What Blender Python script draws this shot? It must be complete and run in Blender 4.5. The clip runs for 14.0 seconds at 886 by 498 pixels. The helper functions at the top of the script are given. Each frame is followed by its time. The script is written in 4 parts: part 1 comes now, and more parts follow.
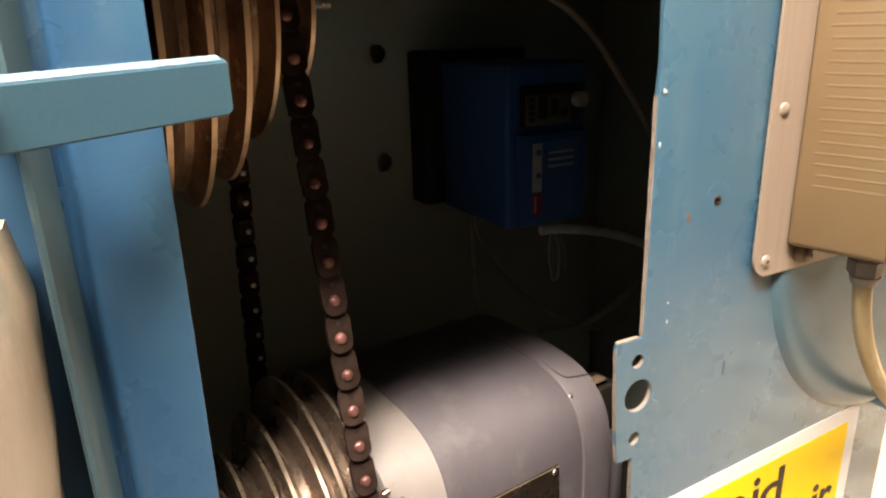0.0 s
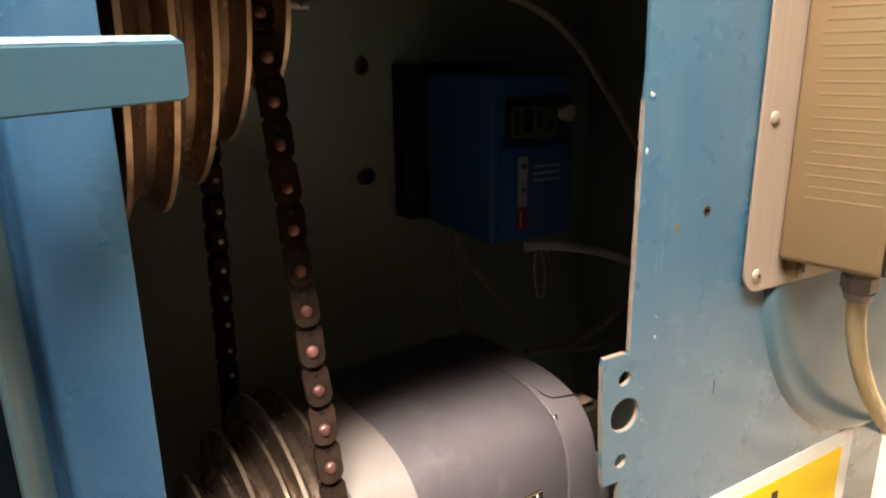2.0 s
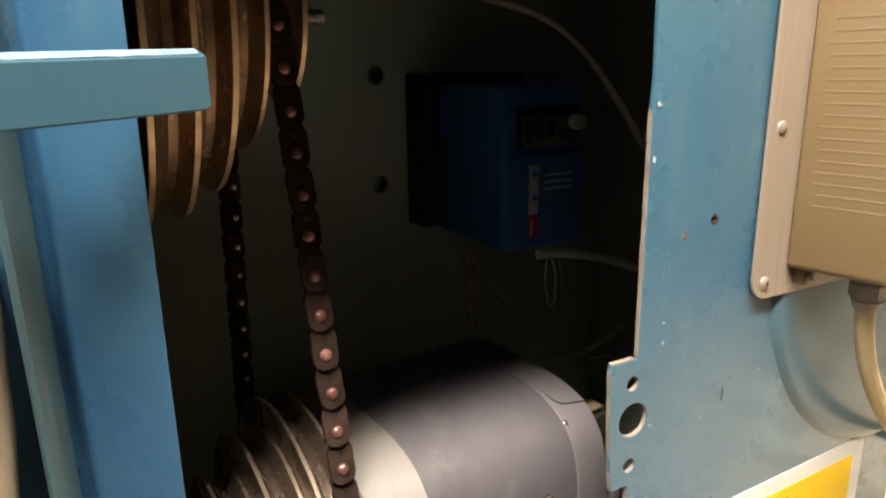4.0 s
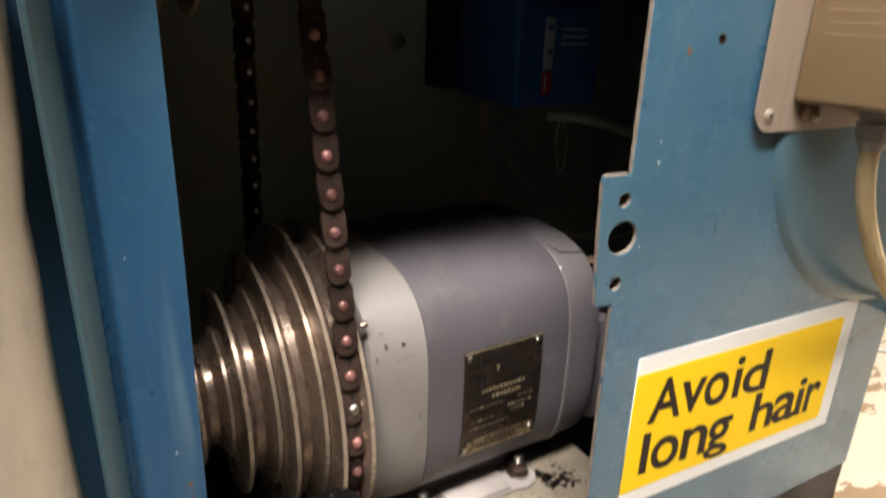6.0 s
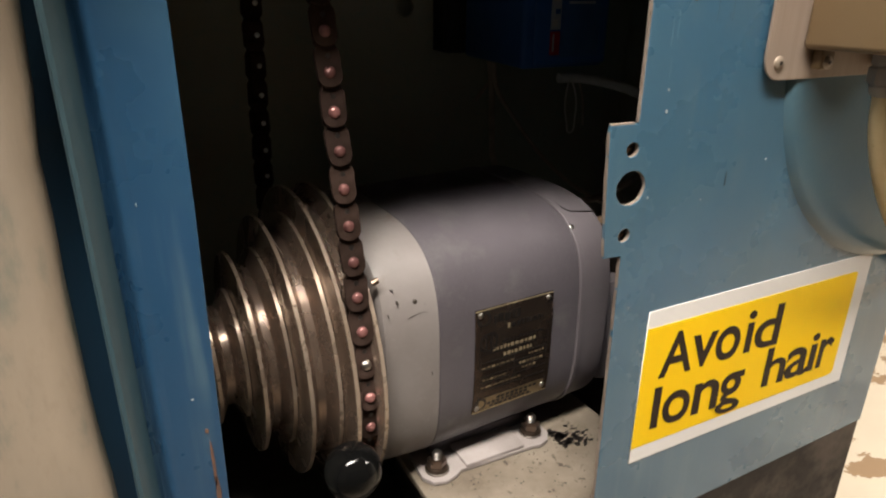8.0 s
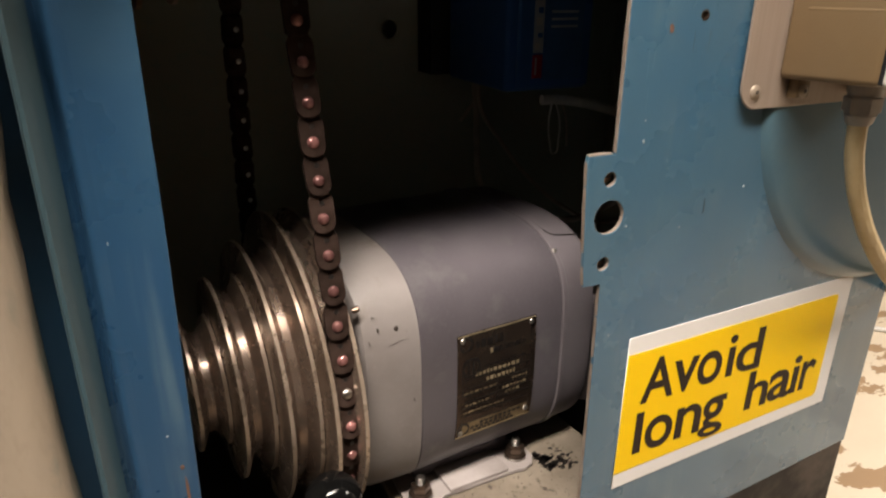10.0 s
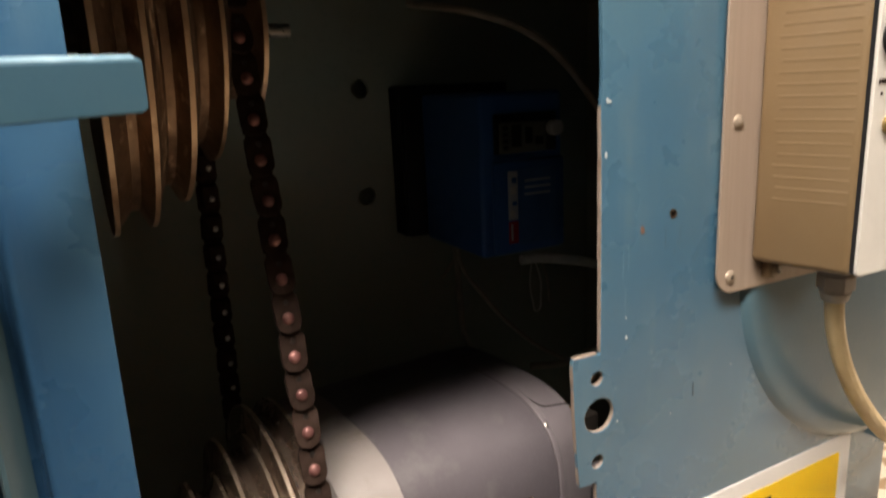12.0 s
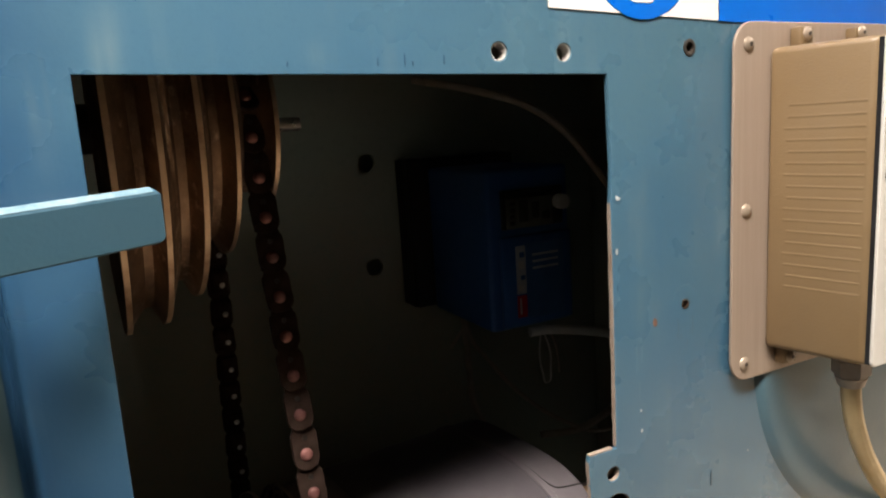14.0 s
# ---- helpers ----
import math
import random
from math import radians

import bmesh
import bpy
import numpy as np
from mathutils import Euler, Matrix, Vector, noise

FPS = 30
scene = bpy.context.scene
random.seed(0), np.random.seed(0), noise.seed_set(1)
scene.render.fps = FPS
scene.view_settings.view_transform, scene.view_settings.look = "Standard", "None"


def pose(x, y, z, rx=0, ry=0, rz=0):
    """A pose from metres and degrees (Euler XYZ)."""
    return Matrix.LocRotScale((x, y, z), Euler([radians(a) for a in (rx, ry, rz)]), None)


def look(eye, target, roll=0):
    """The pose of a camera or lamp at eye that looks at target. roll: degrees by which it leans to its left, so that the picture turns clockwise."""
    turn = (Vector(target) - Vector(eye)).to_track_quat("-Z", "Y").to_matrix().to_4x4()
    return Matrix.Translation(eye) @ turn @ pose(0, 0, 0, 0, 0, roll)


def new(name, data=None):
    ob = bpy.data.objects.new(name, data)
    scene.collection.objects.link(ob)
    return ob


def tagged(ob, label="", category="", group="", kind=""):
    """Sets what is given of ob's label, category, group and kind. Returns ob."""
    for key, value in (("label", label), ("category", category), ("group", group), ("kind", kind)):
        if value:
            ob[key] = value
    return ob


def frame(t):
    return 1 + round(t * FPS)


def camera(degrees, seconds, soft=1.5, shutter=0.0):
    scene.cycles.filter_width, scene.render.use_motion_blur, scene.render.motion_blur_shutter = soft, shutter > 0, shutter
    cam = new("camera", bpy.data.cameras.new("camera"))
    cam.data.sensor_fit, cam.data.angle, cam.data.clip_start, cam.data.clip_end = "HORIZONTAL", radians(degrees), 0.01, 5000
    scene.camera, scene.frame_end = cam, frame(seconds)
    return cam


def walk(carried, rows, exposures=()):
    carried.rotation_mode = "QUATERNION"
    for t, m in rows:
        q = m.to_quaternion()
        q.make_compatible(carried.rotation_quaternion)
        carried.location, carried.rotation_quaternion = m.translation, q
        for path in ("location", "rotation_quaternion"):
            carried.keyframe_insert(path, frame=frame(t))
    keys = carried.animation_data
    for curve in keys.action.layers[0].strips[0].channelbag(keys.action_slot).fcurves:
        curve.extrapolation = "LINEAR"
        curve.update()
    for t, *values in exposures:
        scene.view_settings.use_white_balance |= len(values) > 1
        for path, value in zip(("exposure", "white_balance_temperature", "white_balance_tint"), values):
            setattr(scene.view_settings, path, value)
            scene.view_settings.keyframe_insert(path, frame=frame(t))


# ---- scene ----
cam = camera(67.0, 14.0, soft=2.1, shutter=0.5)
PATH = [
    (0, (-0.243, -0.236, 1.172), (0.654, 1.442, 0.554), -1.8),
    (0.5, (-0.244, -0.235, 1.169), (0.662, 1.454, 0.598), -1.2),
    (1, (-0.246, -0.234, 1.169), (0.678, 1.462, 0.65), -1.3),
    (1.5, (-0.243, -0.235, 1.168), (0.679, 1.456, 0.631), -1.8),
    (2, (-0.232, -0.227, 1.159), (0.705, 1.454, 0.613), -0.9),
    (4.5, (-0.235, -0.235, 1.16), (0.662, 1.476, 0.642), -0.9),
    (5, (-0.234, -0.235, 1.155), (0.652, 1.472, 0.606), -0.5),
    (5.5, (-0.23, -0.247, 1.132), (0.637, 1.466, 0.571), 0.0),
    (6, (-0.234, -0.265, 1.098), (0.581, 1.42, 0.391), 1.8),
    (6.5, (-0.234, -0.273, 1.085), (0.554, 1.395, 0.312), 1.6),
    (7, (-0.237, -0.279, 1.088), (0.544, 1.392, 0.315), 1.2),
    (7.2, (-0.235, -0.273, 1.082), (0.543, 1.409, 0.33), 0.9),
    (9.5, (-0.233, -0.275, 1.091), (0.536, 1.408, 0.332), 0.1),
    (10, (-0.225, -0.273, 1.095), (0.563, 1.413, 0.362), 0.4),
    (10.5, (-0.223, -0.27, 1.11), (0.582, 1.431, 0.433), 0.0),
    (11, (-0.22, -0.263, 1.122), (0.604, 1.45, 0.499), -1.2),
    (11.5, (-0.215, -0.259, 1.137), (0.627, 1.466, 0.576), -2.3),
    (12, (-0.213, -0.256, 1.151), (0.651, 1.488, 0.688), -2.8),
    (12.5, (-0.21, -0.252, 1.173), (0.667, 1.506, 0.802), -3.6),
    (13, (-0.211, -0.251, 1.171), (0.67, 1.507, 0.806), -3.6),
    (13.5, (-0.212, -0.251, 1.175), (0.665, 1.511, 0.822), -3.8),
    (14, (-0.213, -0.25, 1.179), (0.659, 1.516, 0.834), -3.7),
]
walk(cam, [(t, look(eye, target, roll)) for t, eye, target, roll in PATH],
     exposures=[(0, 1.1, 6950, 12), (1.0, 1.13, 6950, 12), (2.0, 1.02, 6950, 12), (4.5, 0.98, 6560, 3), (5.3, 0.92, 6400, 5), (6.0, 0.55, 6150, 7), (6.5, 0.24, 6250, 8), (9.5, 0.25, 6350, 9), (10.3, 0.22, 6650, 12), (12.3, 0.46, 6650, 11), (13.2, 0.5, 6600, 11), (14, 0.47, 6430, 10)])

# ---------------------------------------------------------------- light
world = bpy.data.worlds.new("room_air")
scene.world = world
world.use_nodes = True
world.node_tree.nodes["Background"].inputs[0].default_value = (1.0, 0.93, 0.84, 1)
world.node_tree.nodes["Background"].inputs[1].default_value = 0.02

LAMPS = [((-0.185, -0.298, 1.86), 1.0, 0.13, 7.8, (0.06, 0.0, 0.92), 76), ((2.05, -0.75, 2.20), 1.2, 0.25, 48.0, (2.0, -0.1, 0.2), 120)]
for at, length, width, watts, aim, beam in LAMPS:
    data = bpy.data.lights.new("tube_light", "AREA")
    data.shape, data.size, data.size_y = "RECTANGLE", length, width
    data.energy, data.color = watts, (1.0, 0.90, 0.79)
    lamp = new("tube_light", data)
    data.spread = radians(beam)
    back = (Vector(at) - Vector(aim)).normalized()
    across = Vector((0, 1, 0)).cross(back).normalized()
    up = back.cross(across)
    lamp.matrix_world = Matrix(((across.x, up.x, back.x, at[0]), (across.y, up.y, back.y, at[1]), (across.z, up.z, back.z, at[2]), (0, 0, 0, 1)))


# ---------------------------------------------------------------- materials
def mat(name, base, rough=0.5, metal=0.0, second=None, spots=None, scale=20.0, bump=0.1, fine=300.0, stretch=(1, 1, 1),
        spot_scale=12.0, spot_level=0.62, spot_edge=0.06, each=0.0, coat=0.0, vary=0.12, drips=None, gloss=0.5, left_tint=None):
    """A surface with two scales of colour and roughness change, optional shaped stains, and fine relief."""
    m = bpy.data.materials.new(name)
    m.use_nodes = True
    t = m.node_tree
    bsdf = t.nodes["Principled BSDF"]
    bsdf.inputs["Metallic"].default_value = metal
    bsdf.inputs["Coat Weight"].default_value = coat
    bsdf.inputs["Specular IOR Level"].default_value = gloss
    co = t.nodes.new("ShaderNodeTexCoord")
    mp = t.nodes.new("ShaderNodeMapping")
    mp.inputs["Scale"].default_value = stretch
    t.links.new(co.outputs["Object"], mp.inputs["Vector"])

    def tex(s, detail=5.0, rough_=0.6):
        n = t.nodes.new("ShaderNodeTexNoise")
        n.inputs["Scale"].default_value, n.inputs["Detail"].default_value, n.inputs["Roughness"].default_value = s, detail, rough_
        t.links.new(mp.outputs[0], n.inputs["Vector"])
        return n.outputs["Fac"]

    def ramp(fac, a, b):
        r = t.nodes.new("ShaderNodeMapRange")
        r.inputs["From Min"].default_value, r.inputs["From Max"].default_value = a, b
        r.clamp = True
        t.links.new(fac, r.inputs["Value"])
        return r.outputs[0]

    def mix(fac, a, b):
        x = t.nodes.new("ShaderNodeMix")
        x.data_type = "RGBA"
        if isinstance(fac, float):
            x.inputs["Factor"].default_value = fac
        else:
            t.links.new(fac, x.inputs["Factor"])
        for k, v in (("A", a), ("B", b)):
            i = [s for s in x.inputs if s.name == k and s.type == "RGBA"][0]
            if isinstance(v, tuple):
                i.default_value = (*v, 1)
            else:
                t.links.new(v, i)
        return [s for s in x.outputs if s.type == "RGBA"][0]

    second = second or tuple(c * (1 - 2 * vary) for c in base)
    col = mix(ramp(tex(scale), 0.35, 0.68), base, second)
    small = tex(fine, 3.0)
    col = mix(ramp(small, 0.52, 0.8), col, tuple(c * (1 - vary) for c in base))
    if spots:
        col = mix(ramp(tex(spot_scale, 6.0, 0.62), spot_level, spot_level + spot_edge), col, spots)
    # left_tint: colour and blend range; deeper towards low x and low z, noise-edged
    if left_tint:
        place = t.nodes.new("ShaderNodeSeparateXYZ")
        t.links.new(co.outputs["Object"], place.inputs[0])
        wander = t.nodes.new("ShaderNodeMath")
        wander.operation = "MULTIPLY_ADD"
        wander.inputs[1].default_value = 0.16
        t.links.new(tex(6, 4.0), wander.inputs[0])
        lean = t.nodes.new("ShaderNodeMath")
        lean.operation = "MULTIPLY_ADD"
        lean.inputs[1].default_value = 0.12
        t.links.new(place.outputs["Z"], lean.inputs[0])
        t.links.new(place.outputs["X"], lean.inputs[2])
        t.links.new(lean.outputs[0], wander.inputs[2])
        col = mix(ramp(wander.outputs[0], left_tint[1], left_tint[2]), left_tint[0], col)
    if drips:
        down = t.nodes.new("ShaderNodeMapping")
        down.inputs["Scale"].default_value = (70, 70, 5)
        t.links.new(co.outputs["Object"], down.inputs["Vector"])
        n = t.nodes.new("ShaderNodeTexNoise")
        n.inputs["Scale"].default_value, n.inputs["Detail"].default_value = 1.0, 6.0
        t.links.new(down.outputs[0], n.inputs["Vector"])
        here = t.nodes.new("ShaderNodeMath")
        here.operation = "MULTIPLY"
        t.links.new(ramp(n.outputs["Fac"], 0.50, 0.75), here.inputs[0])
        t.links.new(ramp(tex(11, 3.0), 0.48, 0.66), here.inputs[1])
        col = mix(here.outputs[0], col, drips)
    if each:
        info = t.nodes.new("ShaderNodeObjectInfo")
        hsv = t.nodes.new("ShaderNodeHueSaturation")
        r = t.nodes.new("ShaderNodeMapRange")
        r.inputs["To Min"].default_value, r.inputs["To Max"].default_value = 1 - each, 1 + each
        t.links.new(info.outputs["Random"], r.inputs["Value"])
        t.links.new(r.outputs[0], hsv.inputs["Value"])
        t.links.new(col, hsv.inputs["Color"])
        col = hsv.outputs[0]
    t.links.new(col, bsdf.inputs["Base Color"])
    r = t.nodes.new("ShaderNodeMapRange")
    r.inputs["From Min"].default_value, r.inputs["From Max"].default_value = 0.3, 0.7
    r.inputs["To Min"].default_value, r.inputs["To Max"].default_value = rough * 0.8, min(1.0, rough * 1.25)
    t.links.new(tex(scale * 2.3, 4.0), r.inputs["Value"])
    t.links.new(r.outputs[0], bsdf.inputs["Roughness"])
    if bump:
        b = t.nodes.new("ShaderNodeBump")
        b.inputs["Strength"].default_value, b.inputs["Distance"].default_value = bump, 0.0006
        t.links.new(small, b.inputs["Height"])
        t.links.new(b.outputs[0], bsdf.inputs["Normal"])
    return m


M = {
    "blue": mat("blue_machine_paint", (0.043, 0.111, 0.180), 0.28, left_tint=((0.020, 0.066, 0.138), -0.025, 0.035), coat=0.5, gloss=0.6, second=(0.058, 0.127, 0.176), scale=7, drips=(0.105, 0.172, 0.210), fine=420, bump=0.12, vary=0.06, spots=(0.070, 0.145, 0.195), spot_scale=9, spot_level=0.58, spot_edge=0.3),
    "boss": mat("chalky_faded_blue_paint", (0.052, 0.116, 0.168), 0.34, second=(0.064, 0.124, 0.158), coat=0.3, scale=10, fine=420, bump=0.12, vary=0.06, spots=(0.082, 0.138, 0.160), spot_scale=12, spot_level=0.52, spot_edge=0.25),
    "blue_pale": mat("chalky_pale_blue_paint", (0.027, 0.078, 0.119), 0.45, second=(0.036, 0.084, 0.115), gloss=0.35, scale=16, fine=420, bump=0.15, vary=0.06),
    "worn_lit_white": mat("rubbed_primer_lit_pale", (0.17, 0.26, 0.32), 0.5, second=(0.065, 0.14, 0.19), scale=160, fine=700, bump=0.2),
    "blue_dark": mat("deep_blue_paint", (0.018, 0.062, 0.118), 0.42, scale=8, fine=420, bump=0.12, vary=0.08),
    "faded": mat("rubbed_thin_blue_paint", (0.095, 0.175, 0.235), 0.4, scale=30, bump=0.05),
    "worn_green": mat("rubbed_grey_green_paint", (0.050, 0.086, 0.100), 0.34, second=(0.038, 0.080, 0.106), scale=9, stretch=(1, 1, 0.3), fine=380, bump=0.12, spots=(0.080, 0.108, 0.096), spot_scale=6, spot_level=0.56, spot_edge=0.2),
    # near black for the cabinet floor and the shade on the upper inner wall
    "near_black": mat("near_black_brown", (0.022, 0.018, 0.015), 0.75, second=(0.035, 0.028, 0.022), scale=12, fine=160, bump=0.3),
    "streak": mat("thin_chalky_run", (0.095, 0.178, 0.235), 0.5, scale=60, bump=0.05),
    "smudge": mat("dark_greasy_smudge", (0.042, 0.068, 0.088), 0.4, scale=60, bump=0.05),
    "chip": mat("bare_pale_primer", (0.42, 0.46, 0.48), 0.6, scale=60, bump=0.05),
    "inside": mat("grimy_inner_paint", (0.40, 0.47, 0.41), 0.8, second=(0.44, 0.41, 0.33), scale=5, fine=160, bump=0.2),
    "plinth": mat("worn_black_plinth_paint", (0.020, 0.016, 0.014), 0.6, gloss=0.25, spots=(0.068, 0.053, 0.043), scale=14, spot_scale=9, spot_level=0.50, spot_edge=0.10, bump=0.15),
    "edge": mat("rusty_bare_edge", (0.33, 0.275, 0.235), 0.6, metal=0.3, second=(0.19, 0.135, 0.10), scale=60, bump=0.3),
    "rust": mat("rust", (0.150, 0.074, 0.044), 0.85, second=(0.095, 0.058, 0.045), scale=150, bump=0.4),
    "iron": mat("turned_cast_iron", (0.35, 0.268, 0.218), 0.25, metal=0.75, second=(0.20, 0.142, 0.106), scale=16, fine=900, bump=0.08, stretch=(3, 1, 1), spots=(0.12, 0.085, 0.06), spot_scale=25, spot_level=0.6, spot_edge=0.15),
    "oldiron": mat("stained_cast_iron", (0.34, 0.225, 0.15), 0.45, metal=0.85, second=(0.12, 0.072, 0.045), scale=40, fine=500, bump=0.3, stretch=(2, 1, 1), spots=(0.66, 0.48, 0.35), spot_scale=75, spot_level=0.585, spot_edge=0.12),
    "rim": mat("rubbed_bright_rim", (0.45, 0.360, 0.285), 0.30, metal=0.5, second=(0.27, 0.205, 0.152), scale=30, fine=900, bump=0.08),
    "old_rim": mat("dull_stained_rim", (0.62, 0.45, 0.31), 0.42, metal=0.8, second=(0.38, 0.26, 0.17), scale=30, fine=900, bump=0.1, spots=(0.24, 0.14, 0.08), spot_scale=55, spot_level=0.54, spot_edge=0.2),
    "crust": mat("rust_with_highlight_speckles", (0.34, 0.215, 0.135), 0.55, metal=0.3, second=(0.12, 0.07, 0.045), scale=90, fine=500, bump=0.4, spots=(0.80, 0.64, 0.48), spot_scale=170, spot_level=0.54, spot_edge=0.12),
    "steel": mat("zinc_steel", (0.55, 0.52, 0.48), 0.3, metal=1.0, scale=80, fine=900, bump=0.08),
    "insert": mat("bright_plated_insert", (0.62, 0.60, 0.57), 0.35, metal=0.35, scale=80, fine=900, bump=0.08),
    "screw": mat("dull_plated_screw", (0.37, 0.30, 0.235), 0.40, metal=0.35, scale=80, fine=900, bump=0.1),
    "dark_steel": mat("oily_dark_steel", (0.10, 0.085, 0.075), 0.4, metal=0.8, scale=60, fine=600, bump=0.15),
    "cap": mat("pale_grey_enamel", (0.228, 0.206, 0.199), 0.50, gloss=0.4, second=(0.182, 0.161, 0.152), scale=14, fine=260, bump=0.12, vary=0.06, spots=(0.135, 0.10, 0.075), spot_scale=24, spot_level=0.56, spot_edge=0.22),
    "motor": mat("slate_grey_enamel", (0.105, 0.094, 0.106), 0.40, second=(0.076, 0.067, 0.077), scale=13, fine=380, bump=0.15, vary=0.08, spots=(0.150, 0.142, 0.145), spot_scale=26, spot_level=0.56, spot_edge=0.25),
    "bell": mat("mid_grey_enamel", (0.155, 0.139, 0.152), 0.42, second=(0.122, 0.108, 0.119), scale=18, fine=380, bump=0.15, vary=0.08),
    "foot": mat("lilac_grey_enamel", (0.34, 0.305, 0.297), 0.45, second=(0.25, 0.22, 0.21), scale=30, fine=300, bump=0.12, spots=(0.2, 0.17, 0.14), spot_scale=60, spot_level=0.7),
    "cream": mat("greasy_cream_paint", (0.235, 0.200, 0.158), 0.5, second=(0.125, 0.100, 0.074), scale=22, fine=240, bump=0.25, spots=(0.045, 0.034, 0.026), spot_scale=130, spot_level=0.60, spot_edge=0.08, vary=0.2),
    "grease": mat("black_grease_and_hole_dark", (0.012, 0.010, 0.009), 0.35, scale=90, bump=0.5),
    "brass_plate": mat("dark_etched_brass_plate", (0.082, 0.057, 0.047), 0.24, metal=0.85, second=(0.15, 0.110, 0.082), scale=40, fine=500, bump=0.1),
    "brass_edge": mat("rubbed_bright_brass", (0.62, 0.52, 0.34), 0.32, metal=0.7, second=(0.40, 0.32, 0.19), scale=60, fine=500, bump=0.1),
    "marking": mat("etched_dull_brass", (0.24, 0.19, 0.12), 0.4, metal=0.6, scale=60, bump=0.1),
    "scuff": mat("dark_rubbed_scuff", (0.085, 0.072, 0.064), 0.6, scale=90, bump=0.2),
    "tarnish": mat("tarnished_bare_brass", (0.42, 0.33, 0.205), 0.30, metal=0.85, second=(0.20, 0.15, 0.09), scale=60, fine=500, bump=0.1),
    "bronze": mat("brown_oily_steel", (0.17, 0.125, 0.10), 0.30, metal=0.9, second=(0.11, 0.08, 0.06), scale=60, fine=600, bump=0.12),
    "brass": mat("brass", (0.55, 0.42, 0.22), 0.3, metal=1.0, scale=90, bump=0.1),
    "copper": mat("copper_rivet", (0.23, 0.105, 0.098), 0.20, metal=0.35, second=(0.15, 0.064, 0.060), scale=300, fine=900, bump=0.35, each=0.45),
    "link": mat("brown_fabric_rubber", (0.042, 0.027, 0.022), 0.85, second=(0.020, 0.012, 0.009), gloss=0.05, scale=120, fine=1500, bump=0.5, each=0.25, vary=0.2),
    "glint_end": mat("rivet_end_glint_white", (0.92, 0.90, 0.87), 0.25, metal=0.3, scale=80, fine=900, bump=0.05),
    "keypad": mat("grey_green_keypad", (0.125, 0.130, 0.105), 0.5, scale=60, bump=0.05),
    "pale_blue": mat("pale_blue_label_film", (0.055, 0.150, 0.38), 0.4, scale=60, bump=0.0),
    "dark_glass": mat("dark_display_window", (0.035, 0.036, 0.030), 0.15, scale=60, bump=0.0),
    "black": mat("black_plastic", (0.012, 0.012, 0.013), 0.4, scale=60, bump=0.05),
    "ball": mat("black_phenolic", (0.004, 0.004, 0.004), 0.07, scale=60, bump=0.0, gloss=0.2),
    "vfd": mat("blue_plastic", (0.030, 0.120, 0.38), 0.42, scale=40, fine=900, bump=0.1, vary=0.05),
    "grey_label": mat("grey_label", (0.52, 0.55, 0.60), 0.5, scale=60, bump=0.0),
    "red": mat("red_label", (0.55, 0.02, 0.05), 0.5, scale=60, bump=0.0),
    "white_plastic": mat("white_plastic", (0.60, 0.58, 0.54), 0.4, scale=60, bump=0.03, vary=0.04),
    "alu": mat("brushed_aluminium", (0.378, 0.300, 0.243), 0.43, metal=0.35, second=(0.330, 0.260, 0.208), scale=10, fine=900, stretch=(30, 1, 1), bump=0.1, vary=0.05),
    "tan": mat("tan_textured_plastic", (0.172, 0.116, 0.060), 0.45, second=(0.155, 0.103, 0.052), scale=12, fine=900, bump=0.18, vary=0.04),
    "cable": mat("cream_cable_sheath", (0.58, 0.455, 0.26), 0.42, second=(0.49, 0.36, 0.185), scale=40, bump=0.08, vary=0.06, spots=(0.30, 0.21, 0.11), spot_scale=55, spot_level=0.64, spot_edge=0.12),
    "gland": mat("grey_nylon", (0.44, 0.395, 0.355), 0.5, scale=60, bump=0.05),
    "conduit": mat("grey_conduit", (0.86, 0.83, 0.78), 0.55, scale=60, bump=0.2),
    "wire": mat("dull_wire_sheath", (0.58, 0.50, 0.41), 0.5, scale=80, bump=0.05),
    "yellow": mat("yellow_vinyl", (0.88, 0.57, 0.0), 0.5, gloss=0.2, scale=8, fine=200, bump=0.03, vary=0.03),
    "white": mat("white_vinyl", (0.74, 0.72, 0.70), 0.45, gloss=0.3, scale=9, fine=200, bump=0.03, vary=0.04),
    "ink": mat("brown_black_ink", (0.022, 0.012, 0.008), 0.5, gloss=0.2, scale=70, bump=0.0, spots=(0.20, 0.12, 0.03), spot_scale=60, spot_level=0.72, spot_edge=0.1),
    "sign_blue": mat("blue_vinyl", (0.0, 0.115, 0.56), 0.3, scale=9, fine=200, bump=0.03, vary=0.04),
    "timber": mat("bare_worn_timber", (0.36, 0.295, 0.225), 0.65, second=(0.28, 0.235, 0.185), scale=7, fine=120, stretch=(3, 3, 1), bump=0.3, spots=(0.165, 0.185, 0.155), spot_scale=14, spot_level=0.48, spot_edge=0.16),
    "floor": mat("flaking_cream_floor_paint", (0.74, 0.64, 0.50), 0.5, scale=4, fine=60, bump=0.2, spots=(0.36, 0.24, 0.14), spot_scale=4.6, spot_level=0.535, spot_edge=0.012, stretch=(0.8, 1.3, 1), vary=0.05),
    "wall": mat("matt_wall_paint", (0.27, 0.255, 0.235), 0.8, scale=2, fine=80, bump=0.15, vary=0.05),
    "pale_wall": mat("pale_wall_paint", (0.70, 0.67, 0.60), 0.7, scale=2, fine=80, bump=0.15, vary=0.04),
    "skirting": mat("white_gloss_paint", (0.78, 0.76, 0.72), 0.4, scale=5, fine=80, bump=0.05, vary=0.03),
}
tube_mat = bpy.data.materials.new("lit_tube")
tube_mat.use_nodes = True
